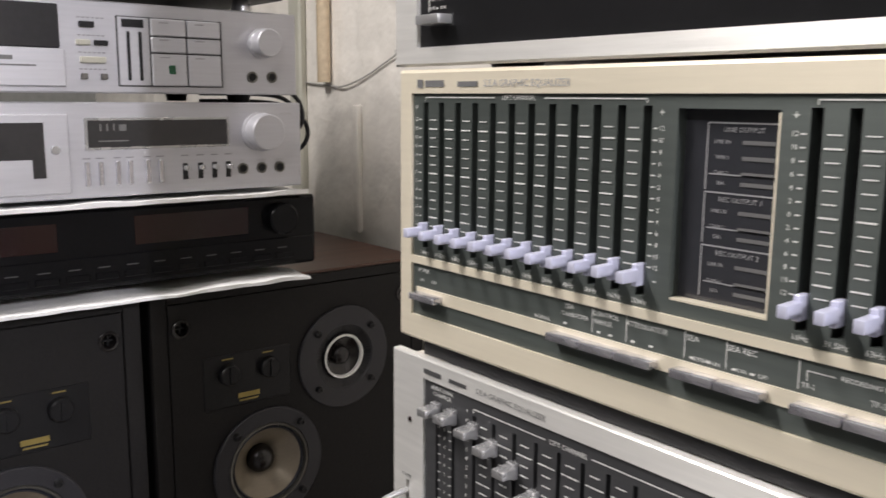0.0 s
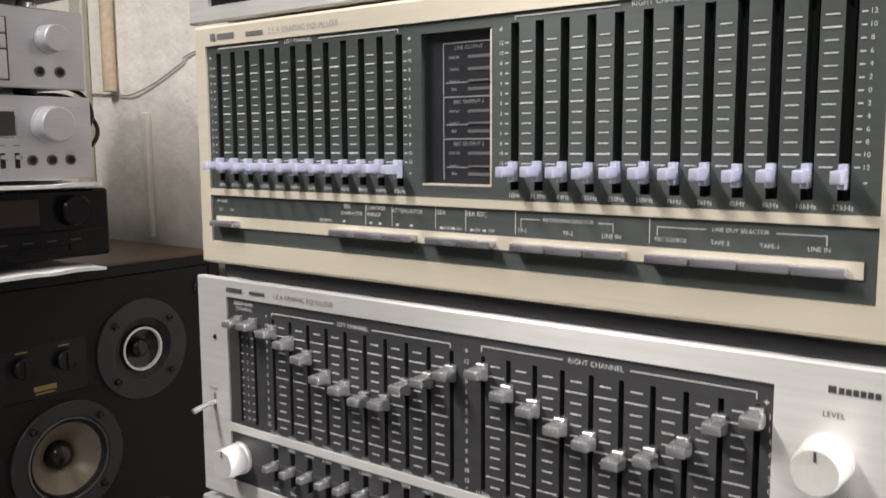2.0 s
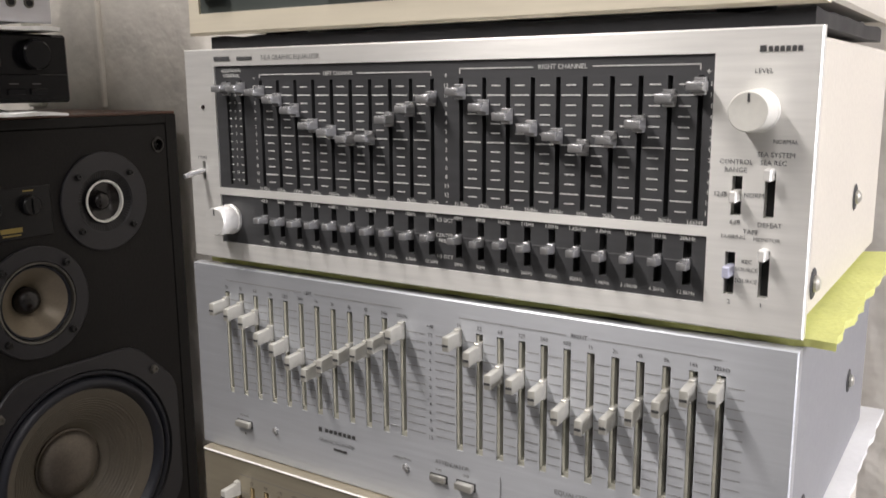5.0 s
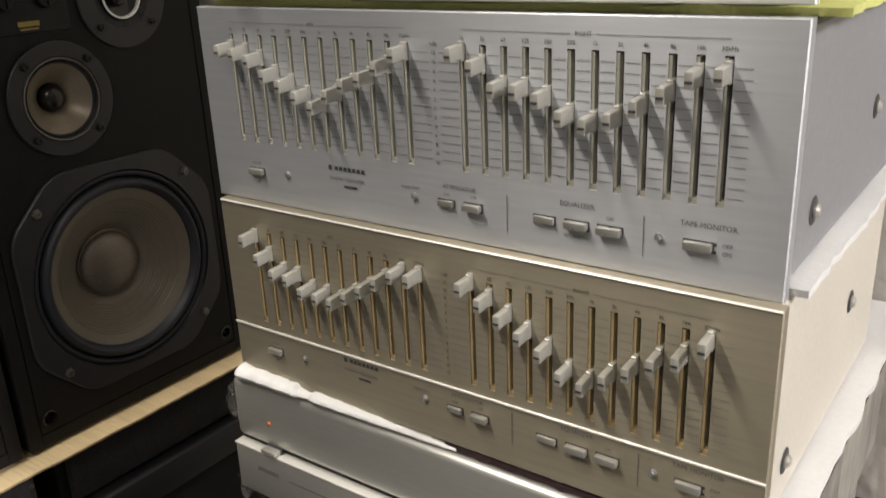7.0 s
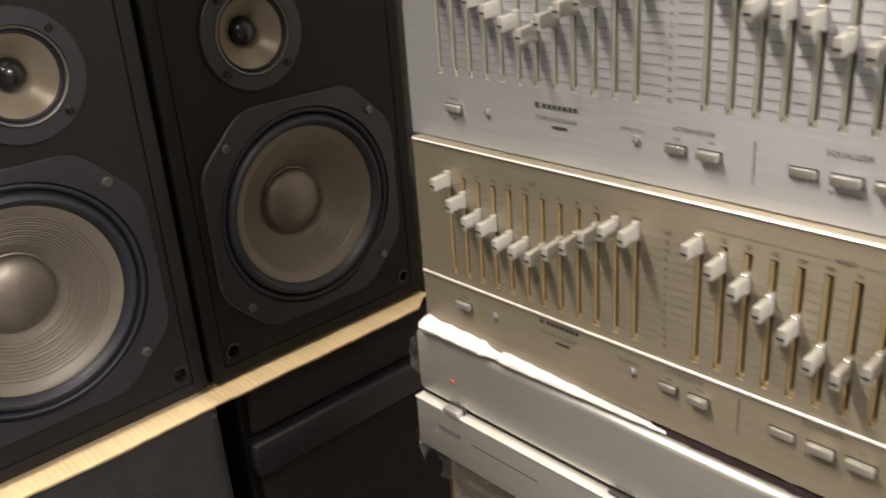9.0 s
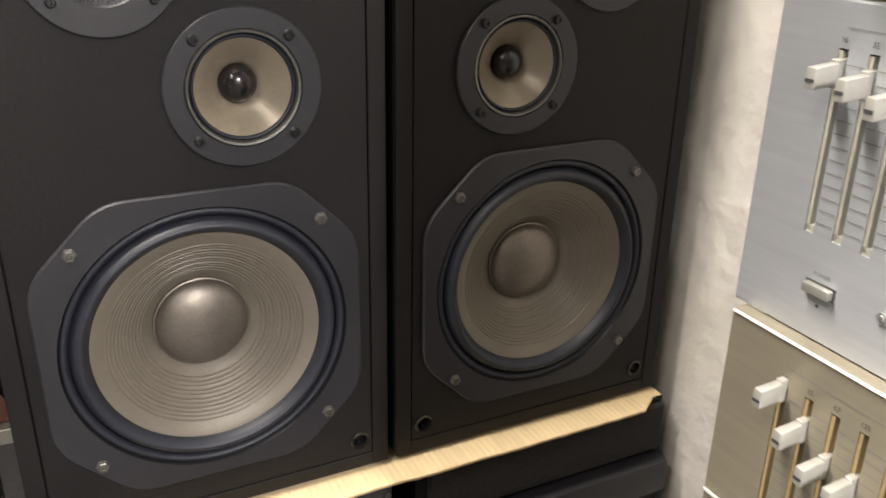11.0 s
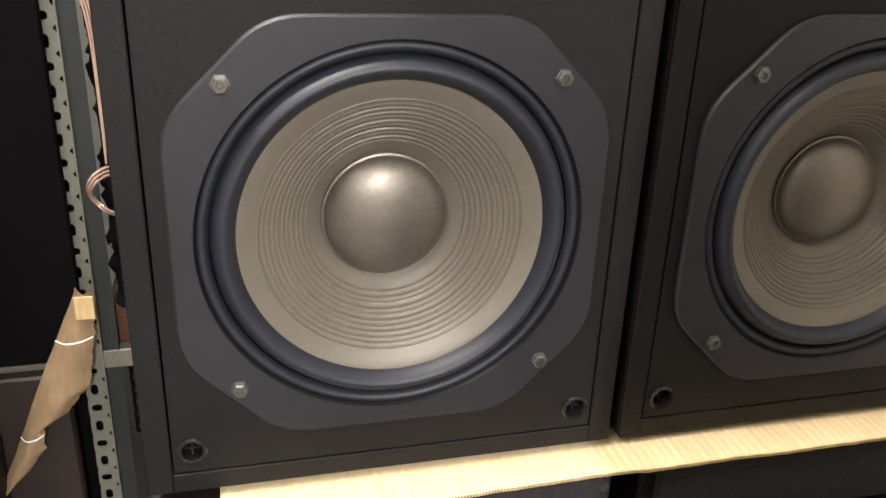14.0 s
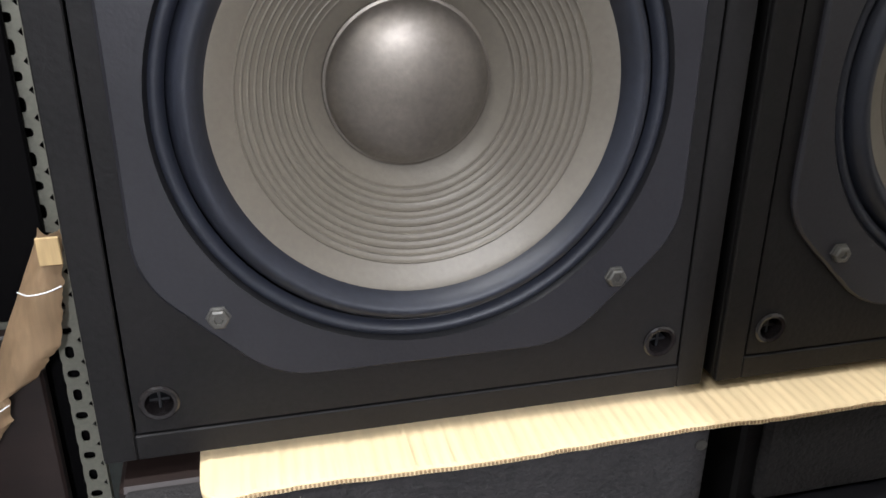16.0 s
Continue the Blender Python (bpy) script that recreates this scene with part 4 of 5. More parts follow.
part("indicator_lamp", lathe([(0.0022, 0), (0.0020, 0.0008), (0, 0.0012)], 12, "x", (AX, 0.383, 0.799)), M_ORANGE, am, "tiny orange indicator")
knob(am, AX, 0.0320, 0.7985, 0.0245, 0.024, M_AMP, "volume_knob", "large turned aluminium volume knob")
printed("lettering", letters(AX, [("PHONO", 0.004, 0.2170, 0.7815), ("AUX", 0.0036, 0.1790, 0.7815), ("TUNER", 0.0036, 0.1530, 0.7815), ("TAPE", 0.0036, 0.1250, 0.7815), ("POWER", 0.003, 0.3800, 0.7815)]), M_DARKPR, am)
printed("badge", marks(AX - 0.0055, [(0.372, 0.397, 0.7520, 0.7560), (0.290, 0.360, 0.7528, 0.7538)]), M_GREYPR, am, "faint dark badge bars")
for i in range(4):
    part("selector_key", boxed(AX - 0.002, AX + 0.008, 0.1100 + 0.031 * i, 0.1370 + 0.031 * i, 0.7738, 0.7754, bevel=0.0003), M_DARKPR, am)

# -- wrapped unit below, and the stand
cd = thing("wrapped_deck", (AX + 0.16, 0.19, 0.60), "bronze-grey deck wrapped in clear film below the amplifier", "deck")
part("front_panel", boxed(0.296, 0.308, -0.03, 0.405, 0.602, 0.7170, bevel=0.002), M_BRONZE, cd, "bronze-grey front")
part("case", boxed(0.308, 0.62, -0.026, 0.402, 0.602, 0.7160, bevel=0.003), M_CASEG, cd)
printed("badge", marks(0.296, [(0.350, 0.385, 0.692, 0.698), (0.120, 0.200, 0.690, 0.693)]), M_CREAM, cd)
st = thing("equipment_stand", (0.47, 0.19, 0.0), "dark reddish wooden stand carrying the stack", "stand")
part("top_board", boxed(0.285, 0.74, -0.045, 0.425, 0.570, 0.600, bevel=0.002), M_WALNUT, st)
for y in (-0.045, 0.405):
    part("side_board", boxed(0.285, 0.74, y, y + 0.02, 0.0, 0.570, bevel=0.002), M_WALNUT, st)
part("back_board", boxed(0.725, 0.74, -0.025, 0.405, 0.0, 0.570, bevel=0.001), M_WALNUT, st)
part("side_panel", boxed(0.310, 0.70, 0.408, 0.424, 0.602, 0.724, bevel=0.001), M_WALNUT, st, "dark reddish board beside the wrapped deck")


def crumple(fn, nu, nv, amp, seed):
    """A crumpled film over a surface fn(u, v)."""
    bm = bmesh.new()
    g = []
    for i in range(nu + 1):
        r = []
        for j in range(nv + 1):
            p = Vector(fn(i / nu, j / nv))
            n = noise.noise_vector((p.x * 45 + seed, p.y * 45, p.z * 45)) + 0.6 * noise.noise_vector((p.x * 110, p.y * 110 + seed, p.z * 110))
            r.append(bm.verts.new(p + n * amp))
        g.append(r)
    for i in range(nu):
        for j in range(nv):
            if noise.noise((i * 0.9 + seed, j * 0.8, seed)) > -0.42:
                bm.faces.new([g[i][j], g[i + 1][j], g[i + 1][j + 1], g[i][j + 1]])
    return bm


solo("plastic_film", crumple(lambda u, v: (0.281 + 0.006 * math.sin(v * 3.1), 0.405 - 0.42 * u, 0.700 + 0.026 * v), 220, 16, 0.0055, 1.0), M_WRAP, (0.28, 0.19, 0.70), "crumpled clear plastic film over the wrapped deck", "plastic film")
solo("plastic_film", crumple(lambda u, v: (0.280 + 0.055 * u, -0.040 - 0.012 * math.sin(u * 3.1), 0.742 + 0.100 * v), 16, 24, 0.010, 5.0), M_WRAP, (0.31, -0.045, 0.78), "bunched clear plastic film at the amplifier's corner", "plastic film")
solo("plastic_film", crumple(lambda u, v: (0.288 + 0.03 * u, 0.427 + 0.006 * math.sin(u * 4.0 + v * 9), 0.700 + 0.125 * v), 10, 30, 0.006, 8.0), M_WRAP, (0.31, 0.43, 0.76), "ragged clear plastic film hanging at the amplifier's side", "plastic film")


# ---- loudspeakers; fronts face -y ----
SY = 0.916


def arc_plate(cx, cz, hw, hz, cut, rad, y0, y1, hole_r, bevel=0.0015):
    """A plate facing -y: a rectangle with cut and rounded corners and a round hole."""
    corners = [(hw - cut, -hz), (hw, -hz + cut), (hw, hz - cut), (hw - cut, hz), (-hw + cut, hz), (-hw, hz - cut), (-hw, -hz + cut), (-hw + cut, -hz)]
    pts = []
    for i, c in enumerate(corners):
        a, b, d = Vector(corners[i - 1]), Vector(c), Vector(corners[(i + 1) % 8])
        p, q = b + (a - b).normalized() * rad, b + (d - b).normalized() * rad
        for k in range(7):
            t = k / 6
            pts.append((1 - t) ** 2 * p + 2 * t * (1 - t) * b + t * t * q)
        e = d + (b - d).normalized() * rad
        pts += [q.lerp(e, k / 10) for k in range(1, 10)]
    return plate_from(pts, cx, cz, y0, y1, hole_r, bevel)


def plate_from(pts, cx, cz, y0, y1, hole_r, bevel):
    bm = bmesh.new()
    n = len(pts)
    ring = lambda s, y, off: [bm.verts.new((cx + p.x * s(p), y, cz + p.y * s(p))) for p in pts]
    outer_b = ring(lambda p: 1, y1, 0)
    outer_m = ring(lambda p: 1, y0 + bevel, 0)
    outer_f = ring(lambda p: 1 - bevel / p.length, y0, 0)
    hole_f = ring(lambda p: hole_r / p.length, y0, 0)
    hole_b = ring(lambda p: hole_r / p.length, y1, 0)
    for a, b in ((outer_b, outer_m), (outer_m, outer_f), (outer_f, hole_f), (hole_f, hole_b)):
        for i in range(n):
            bm.faces.new([a[i], a[(i + 1) % n], b[(i + 1) % n], b[i]])
    return bm


def ridged_cone(r0, r1, d0, d1, ridges, a, b):
    """Profile from the outer edge inwards, with low ridges between radii a and b; out is negative inside."""
    prof = []
    n = 150
    for i in range(n + 1):
        t = i / n
        r = r0 + (r1 - r0) * t
        o = d0 + (d1 - d0) * (t ** 1.25)
        if a < r < b:
            ph = (r - a) / (b - a) * ridges
            o += 0.0010 * max(0.0, math.sin(2 * math.pi * ph)) ** 2
        prof.append((r, o))
    return prof


def baffle_board(x0, x1, z0, z1, y0, y1, holes):
    """A board facing -y with round openings (x, z, r)."""
    bm = bmesh.new()
    loops = [[(x0, z0), (x1, z0), (x1, z1), (x0, z1)]]
    for cx, cz, r in holes:
        loops.append([(cx + r * math.cos(2 * math.pi * k / 64), cz + r * math.sin(2 * math.pi * k / 64)) for k in range(64)])
    edges, walls = [], []
    for lp in loops:
        f = [bm.verts.new((x, y0, z)) for x, z in lp]
        b = [bm.verts.new((x, y1, z)) for x, z in lp]
        n = len(lp)
        edges += [bm.edges.new((f[i], f[(i + 1) % n])) for i in range(n)]
        walls += [(f[i], f[(i + 1) % n], b[(i + 1) % n], b[i]) for i in range(n)]
    bmesh.ops.triangle_fill(bm, use_beauty=True, use_dissolve=False, edges=edges)
    for w in walls:
        bm.faces.new(w)
    return bm


def bolt(parent, cx, y, cz, r=0.006, hexed=True, material=M_STEEL):
    prof = [(r * 1.15, 0), (r * 1.15, 0.0012), (r, 0.0014), (r, 0.0042), (r * 0.8, 0.0050), (r * 0.45, 0.0050), (r * 0.35, 0.0038), (0, 0.0038)]
    part("bolt", lathe(prof, 6 if hexed else 20, "y", (cx, y, cz)), material, parent)


def pin(parent, cx, y, cz):
    p = part("grille_socket", lathe([(0.0112, 0), (0.0112, 0.0012), (0.0100, 0.0022), (0.0080, 0.0018), (0.0066, -0.006), (0.0060, -0.012), (0, -0.012)], 28, "y", (cx, y, cz)), M_GLOSSB, parent, "black grille socket")
    bm = bmesh.new()
    box(bm, cx - 0.0008, cx + 0.0008, y + 0.003, y + 0.011, cz - 0.0055, cz + 0.0055)
    box(bm, cx - 0.0055, cx + 0.0055, y + 0.0034, y + 0.011, cz - 0.0008, cz + 0.0008)
    part("socket_cross", bm, M_BLACK, p)


def loudspeaker(cx, side, label):
    """side: +1 when the midrange sits to the right of the middle."""
    z0, z1, hw = 0.558, 1.240, 0.188
    s = thing("loudspeaker", (cx, SY + 0.15, z0), label, "loudspeaker", "pair of loudspeakers")
    bm = boxed(cx - hw, cx + hw, SY + 0.060, SY + 0.30, z0, z1 - 0.004)
    for a, b, d, e in ((cx - hw, cx - hw + 0.016, z0, z1 - 0.004), (cx + hw - 0.016, cx + hw, z0, z1 - 0.004), (cx - hw + 0.016, cx + hw - 0.016, z0, z0 + 0.016), (cx - hw + 0.016, cx + hw - 0.016, z1 - 0.02, z1 - 0.004)):
        part("edge_panel", boxed(a, b, SY + 0.004, SY + 0.0598, d, e, bevel=0.0012), M_CABF, s)
    part("cabinet", bm, M_CABF, s, "black vinyl covered cabinet")
    part("top_veneer", boxed(cx - hw, cx + hw, SY + 0.001, SY + 0.30, z1 - 0.004, z1, bevel=0.001), M_WALNUT, s, "walnut veneered top")
    inset = 0.0185
    bm = bmesh.new()
    for a, b, d, e in ((cx - hw, cx - hw + inset, z0, z1 - 0.004), (cx + hw - inset, cx + hw, z0, z1 - 0.004), (cx - hw + inset, cx + hw - inset, z0, z0 + inset - 0.002), (cx - hw + inset, cx + hw - inset, z1 - inset + 0.002, z1 - 0.004)):
        box(bm, a, b, SY - 0.0008, SY + 0.004, d, e, bevel=0.0008)
    part("front_frame", bm, M_CABF, s, "black vinyl front frame")
    g = 0.0016
    wx, wz = cx - 0.002 * side * 0, 0.7595
    mx, mz = cx + 0.050 * side, 1.0065
    tx, tz = cx - 0.060 * side, 1.1235
    part("baffle", baffle_board(cx - hw + inset + g, cx + hw - inset - g, z0 + inset + g - 0.002, z1 - inset - g + 0.002, SY, SY + 0.012,
         [(wx, wz, 0.1395), (mx, mz, 0.0530), (tx, tz, 0.0400)] + [(cx + dx, z, 0.0092) for dx in (-0.1535, 0.1535) for z in (0.5950, 1.1935)]), M_BAFFLE, s, "matt black baffle")
    # woofer
    w = part("woofer", arc_plate(wx, wz, 0.1565, 0.1560, 0.069, 0.024, SY - 0.0045, SY + 0.004, 0.1405, 0.0018), M_FLANGE, s, "large woofer with grey cone in a black cast frame")
    part("basket_ring", lathe([(0.1408, 0.0045), (0.1385, 0.0020), (0.1370, -0.004), (0.1320, -0.006)], 96, "y", (wx, SY, wz)), M_BLACK, w)
    gasket = [(0.1402 - 0.0098 * i / 8, -0.002 + 0.0050 * math.sin(math.pi * i / 8) ** 0.7) for i in range(9)]
    part("gasket_ring", lathe(gasket, 96, "y", (wx, SY, wz)), M_RUBBER, w, "blue-black gasket ring")
    roll = [(0.1302 - 0.0185 * i / 14, -0.005 + 0.0125 * math.sin(math.pi * i / 14) ** 0.8) for i in range(15)]
    part("surround", lathe(roll, 96, "y", (wx, SY, wz)), M_RUBBER, w, "blue-black rubber half-roll surround")
    part("cone", lathe(ridged_cone(0.1122, 0.0485, -0.0035, -0.046, 11, 0.060, 0.1000), 112, "y", (wx, SY, wz)), M_CONE, w, "grey ridged paper cone")
    dome = [(0.0492, -0.0460), (0.0488, -0.0430), (0.0472, -0.0424)] + [(0.0470 * math.cos(a), -0.0424 + 0.0185 * math.sin(a)) for a in row_of(0.06, math.pi / 2 - 0.001, 14)] + [(0, -0.0239)]
    part("dust_cap", lathe(dome, 72, "y", (wx, SY, wz)), M_DOME, w, "smooth satin dust cap")
    for dx, dz in ((-0.1160, 0.1128), (0.1160, 0.1128), (-0.1160, -0.1118), (0.1160, -0.1118)):
        bolt(w, wx + dx, SY - 0.0045, wz + dz)
    # midrange
    m = part("midrange", lathe([(0.0725, 0), (0.0725, 0.0035), (0.0712, 0.0046), (0.0540, 0.0046), (0.0528, 0.0030)], 80, "y", (mx, SY, mz)), M_FLANGE, s, "midrange driver with pale cone")
    part("chrome_ring", lathe([(0.0532, 0.0030), (0.0520, 0.0050), (0.0500, 0.0046), (0.0484, 0.0000)], 80, "y", (mx, SY, mz)), M_STEEL, m)
    roll = [(0.0486 - 0.004 * i / 8, -0.001 + 0.003 * math.sin(math.pi * i / 8)) for i in range(9)]
    part("surround", lathe(roll, 72, "y", (mx, SY, mz)), M_RUBBER, m)
    part("cone", lathe([(0.0448, -0.001), (0.0400, -0.005), (0.0320, -0.012), (0.0240, -0.020), (0.0200, -0.022), (0.0175, -0.026)], 72, "y", (mx, SY, mz)), M_MCONE, m, "pale cream cone")
    part("centre_dome", lathe([(0.0180, -0.026)] + [(0.0178 * math.cos(a), -0.022 + 0.0150 * math.sin(a)) for a in row_of(0.0, math.pi / 2 - 0.001, 10)] + [(0, -0.007)], 48, "y", (mx, SY, mz)), M_GLOSSB, m, "glossy dark centre dome")
    for a in (47, 133, 225, 315):
        bolt(m, mx + 0.0625 * math.cos(radians(a)), SY - 0.0046, mz + 0.0625 * math.sin(radians(a)), 0.0044, False, M_BLACKBOLT)
    # tweeter
    t = part("tweeter", lathe([(0.0665, 0), (0.0665, 0.0030), (0.0652, 0.0040), (0.0420, 0.0040), (0.0405, 0.0020), (0.0300, -0.002)], 72, "y", (tx, SY, tz)), M_FLANGE, s, "tweeter with a pale ring")
    part("horn_ring", lathe([(0.0405, 0.0020), (0.0300, -0.0020), (0.0285, 0.0015)], 64, "y", (tx, SY, tz)), M_BLACK, t)
    part("pale_ring", lathe([(0.0288, -0.002), (0.0288, 0.0022), (0.0262, 0.0022), (0.0255, -0.002)], 64, "y", (tx, SY, tz)), M_WHITE, t, "pale metal ring")
    part("dome", lathe([(0.0256, -0.002), (0.0200, -0.006), (0.0125, -0.008)] + [(0.0122 * math.cos(a), -0.007 + 0.0080 * math.sin(a)) for a in row_of(0.0, math.pi / 2 - 0.001, 8)] + [(0, 0.001)], 48, "y", (tx, SY, tz)), M_GLOSSB, t)
    for a in (42, 138, 222, 318):
        bolt(t, tx + 0.0535 * math.cos(radians(a)), SY - 0.0040, tz + 0.0535 * math.sin(radians(a)), 0.0040, False, M_BLACKBOLT)
    # level controls and badge
    bx, bz = cx + 0.074 * side, 1.122
    c = part("control_plate", boxed(bx - 0.056, bx + 0.056, SY - 0.0012, SY + 0.003, bz - 0.032, bz + 0.032, bevel=0.001), M_BLACK, s, "black level control plate")
    for dx in (-0.026, 0.026):
        k = part("level_knob", lathe([(0.0128, 0.001), (0.0124, 0.009), (0.0108, 0.0105), (0, 0.0105)], 36, "y", (bx + dx, SY, bz + 0.009)), M_BLACK, c)
        part("pointer", boxed(bx + dx - 0.0012, bx + dx + 0.0012, SY - 0.0125, SY - 0.0104, bz - 0.001, bz + 0.019), M_BLACK, k)
        part("gold_mark", boxed(bx + dx - 0.007, bx + dx + 0.007, SY - 0.0016, SY - 0.001, bz + 0.0262, bz + 0.0278), M_GOLDPR, c)
    part("badge", boxed(bx - 0.014, bx + 0.014, SY - 0.0018, SY - 0.001, bz - 0.0230, bz - 0.0170), M_GOLDPR, c, "gold maker's badge bar")
    part("badge", boxed(bx - 0.012, bx + 0.012, SY - 0.0018, SY - 0.001, bz - 0.0272, bz - 0.0252), M_GOLDPR, c)
    for dx in (-0.1535, 0.1535):
        for z in (0.5950, 1.1935):
            pin(s, cx + dx, SY, z)
    return s


loudspeaker(0.1318, 1, "black-fronted three-way loudspeaker standing on a cardboard strip")
loudspeaker(0.5185, -1, "black-fronted three-way loudspeaker standing beside the white wall")

# ---- lower loudspeakers with cloth grilles ----
def grille_speaker(x0, x1, yf, label, banded):
    s = thing("loudspeaker", ((x0 + x1) / 2, yf + 0.15, 0), label, "loudspeaker", "lower loudspeakers")
    part("cabinet", boxed(x0, x1, yf + 0.022, yf + 0.36, 0.0, 0.5455, bevel=0.003), M_CABF if banded else M_REDWOOD, s, "black cabinet" if banded else "dark reddish wooden cabinet")
    if banded:
        part("grille", boxed(x0 + 0.012, x1 - 0.004, yf + 0.012, yf + 0.0225, 0.465, 0.540, bevel=0.004), M_CLOTH, s, "black cloth grille")
        part("ledge", boxed(x0 - 0.002, x1 - 0.004, yf - 0.010, yf + 0.022, 0.4100, 0.4620, bevel=0.006, seg=2), M_FLANGE, s, "dark grey plastic band")
        part("lower_grille", boxed(x0 + 0.012, x1 - 0.004, yf + 0.004, yf + 0.022, 0.03, 0.4070, bevel=0.004), M_CLOTH, s, "black cloth grille")
    else:
        part("grille", boxed(x0 + 0.004, x1 - 0.006, yf, yf + 0.0225, 0.03, 0.5452, bevel=0.003, seg=3), M_CLOTH, s, "black cloth grille")
        part("peg", lathe([(0.004, 0), (0.004, 0.001), (0, 0.0016)], 12, "y", (x1 - 0.012, yf, 0.534)), M_STEEL, s)
    return s


grille_speaker(-0.050, 0.318, 0.884, "cloth-fronted loudspeaker lying under the cardboard strip", False)
grille_speaker(0.352, 0.722, 0.884, "dark loudspeaker with a plastic band, under the cardboard strip", True)

# -- corrugated cardboard between the two rows
def cardboard_strip():
    xa, xb = -0.004, 0.712
    bm = bmesh.new()
    nx = 720
    lines = []
    for i in range(nx + 1):
        t = i / nx
        x = xa + (xb - xa) * t
        yf = 0.8795 + 0.0035 * noise.noise((x * 9, 1.0, 0)) + 0.0010 * noise.noise((x * 60, 2.0, 0))
        if t < 0.02:
            yf += 0.016 * (1 - math.sqrt(max(0.0, 1 - ((0.02 - t) / 0.02) ** 2)))
        if t > 0.94:
            yf += (t - 0.94) * 0.55
        dz = 0.0010 * noise.noise((x * 14, 5.0, 0)) - 0.004 * max(0, 0.10 - t) * 3
        fl = 0.00030 * math.sin(2 * math.pi * x / 0.0078 + 0.8 * noise.noise((x * 20, 8.0, 0))) + 0.0004 * noise.noise((x * 30, 11.0, 0))
        fl += 0.0012 * sum(math.exp(-((x - c) / 0.0012) ** 2) for c in (0.118, 0.141, 0.437))
        fl += 0.0030 * max(0.0, 1 - t / 0.035) * noise.noise((x * 160, 3.0, 0))
        row = [bm.verts.new((x, y, z)) for y, z in ((0.99, 0.5515), (0.916, 0.5515 + fl), (0.900, 0.5518 + dz * 0.5 + fl), (yf + 0.0015, 0.5518 + dz + fl), (yf, 0.5508 + dz), (yf, 0.5475 + dz), (0.99, 0.5472))]
        lines.append(row)
    for a, b in zip(lines, lines[1:]):
        for k in range(len(a) - 1):
            bm.faces.new([a[k], b[k], b[k + 1], a[k + 1]])
    bm.faces.new(lines[0])
    bm.faces.new(lines[-1])
    root = thing("cardboard_strip", (0.35, 0.93, 0.5472), "torn yellowish corrugated cardboard strip under the loudspeakers", "cardboard")
    part("sheet", bm, M_CARD, root)
    bm = bmesh.new()
    for i in range(260):
        x = xa + 0.004 + (xb - xa - 0.05) * i / 260
        yf = 0.8795 + 0.0035 * noise.noise((x * 9, 1.0, 0)) - 0.0006
        dz = 0.0010 * noise.noise((x * 14, 5.0, 0)) - 0.004 * max(0, 0.10 - (x - xa) / (xb - xa)) * 3
        if (x - xa) / (xb - xa) > 0.93:
            continue
        box(bm, x, x + 0.0013, yf - 0.0004, yf + 0.002, 0.5482 + dz, 0.5504 + dz)
    printed("torn_edge", bm, M_CARDE, root, "open corrugated flutes along the torn edge")


cardboard_strip()
# blocks that level the upper pair on the lower pair
for x in (0.0, 0.28, 0.40, 0.66):
    solo("packing_block", boxed(x - 0.02, x + 0.02, 1.05, 1.15, 0.5455, 0.558, bevel=0.001), M_CARDB, (x, 1.1, 0.55), "small brown packing block between loudspeakers", "block", group="packing blocks")

# ---- decks on top of the loudspeakers ----
def letters_y(Y, words, lift=0.0005):
    bm = bmesh.new()
    for text, size, x, z in words:
        co, faces = glyphs(text, size)
        vs = [bm.verts.new((x + c.x, Y - lift, z + c.y)) for c in co]
        for f in faces:
            try:
                bm.faces.new([vs[i] for i in f])
            except ValueError:
                pass
    return bm


def bars_y(Y, rects, lift=0.0004):
    bm = bmesh.new()
    for a, b, d, e in rects:
        bm.faces.new([bm.verts.new(p) for p in ((a, Y - lift, d), (b, Y - lift, d), (b, Y - lift, e), (a, Y - lift, e))])
    return bm


def knob_y(parent, x, Y, z, r, out, name="knob"):
    bm = lathe([(r * 1.05, 0), (r * 1.05, out * 0.2), (r * 0.96, out * 0.24), (r * 0.96, out * 0.5), (r, out * 0.54), (r * 0.97, out * 0.95), (r * 0.9, out), (0, out * 0.99)], 48, "y", (x, Y, z))
    return part(name, bm, M_DECK, parent, "turned aluminium knob")


def jack(parent, x, Y, z):
    j = part("jack_socket", lathe([(0.0062, 0), (0.0062, 0.0016), (0.0046, 0.0020), (0.0038, 0.0005), (0.0036, -0.003), (0, -0.003)], 24, "y", (x, Y, z)), M_STEEL, parent)
    part("jack_hole", lathe([(0.0042, 0.0012), (0, 0.0008)], 20, "y", (x, Y, z)), M_SLOT, j)


DY, DL, DR = 0.889, 0.072, 0.507
d2 = thing("cassette_deck", (0.29, DY + 0.13, 1.346), "silver cassette deck with a dark display, on a white foam mat", "cassette deck", "cassette decks")
part("front_panel", boxed(DL, DR, DY, DY + 0.008, 1.350, 1.4445, bevel=0.0015), M_DECK, d2, "satin silver front")
part("case", boxed(DL + 0.004, DR - 0.003, DY + 0.008, DY + 0.27, 1.353, 1.4415, bevel=0.002), M_CASEG, d2)
dd = part("cassette_door", boxed(DL + 0.012, 0.2500, DY - 0.0040, DY + 0.001, 1.3560, 1.4330, bevel=0.0012), M_DECK, d2, "silver cassette door with a dark window")
part("door_window", boxed(DL + 0.030, 0.2270, DY - 0.0046, DY - 0.0038, 1.3720, 1.4250), M_DISP, dd)
part("cassette_tray", boxed(DL + 0.05, 0.2150, DY - 0.0052, DY - 0.0044, 1.3720, 1.3900), M_DECK, dd)
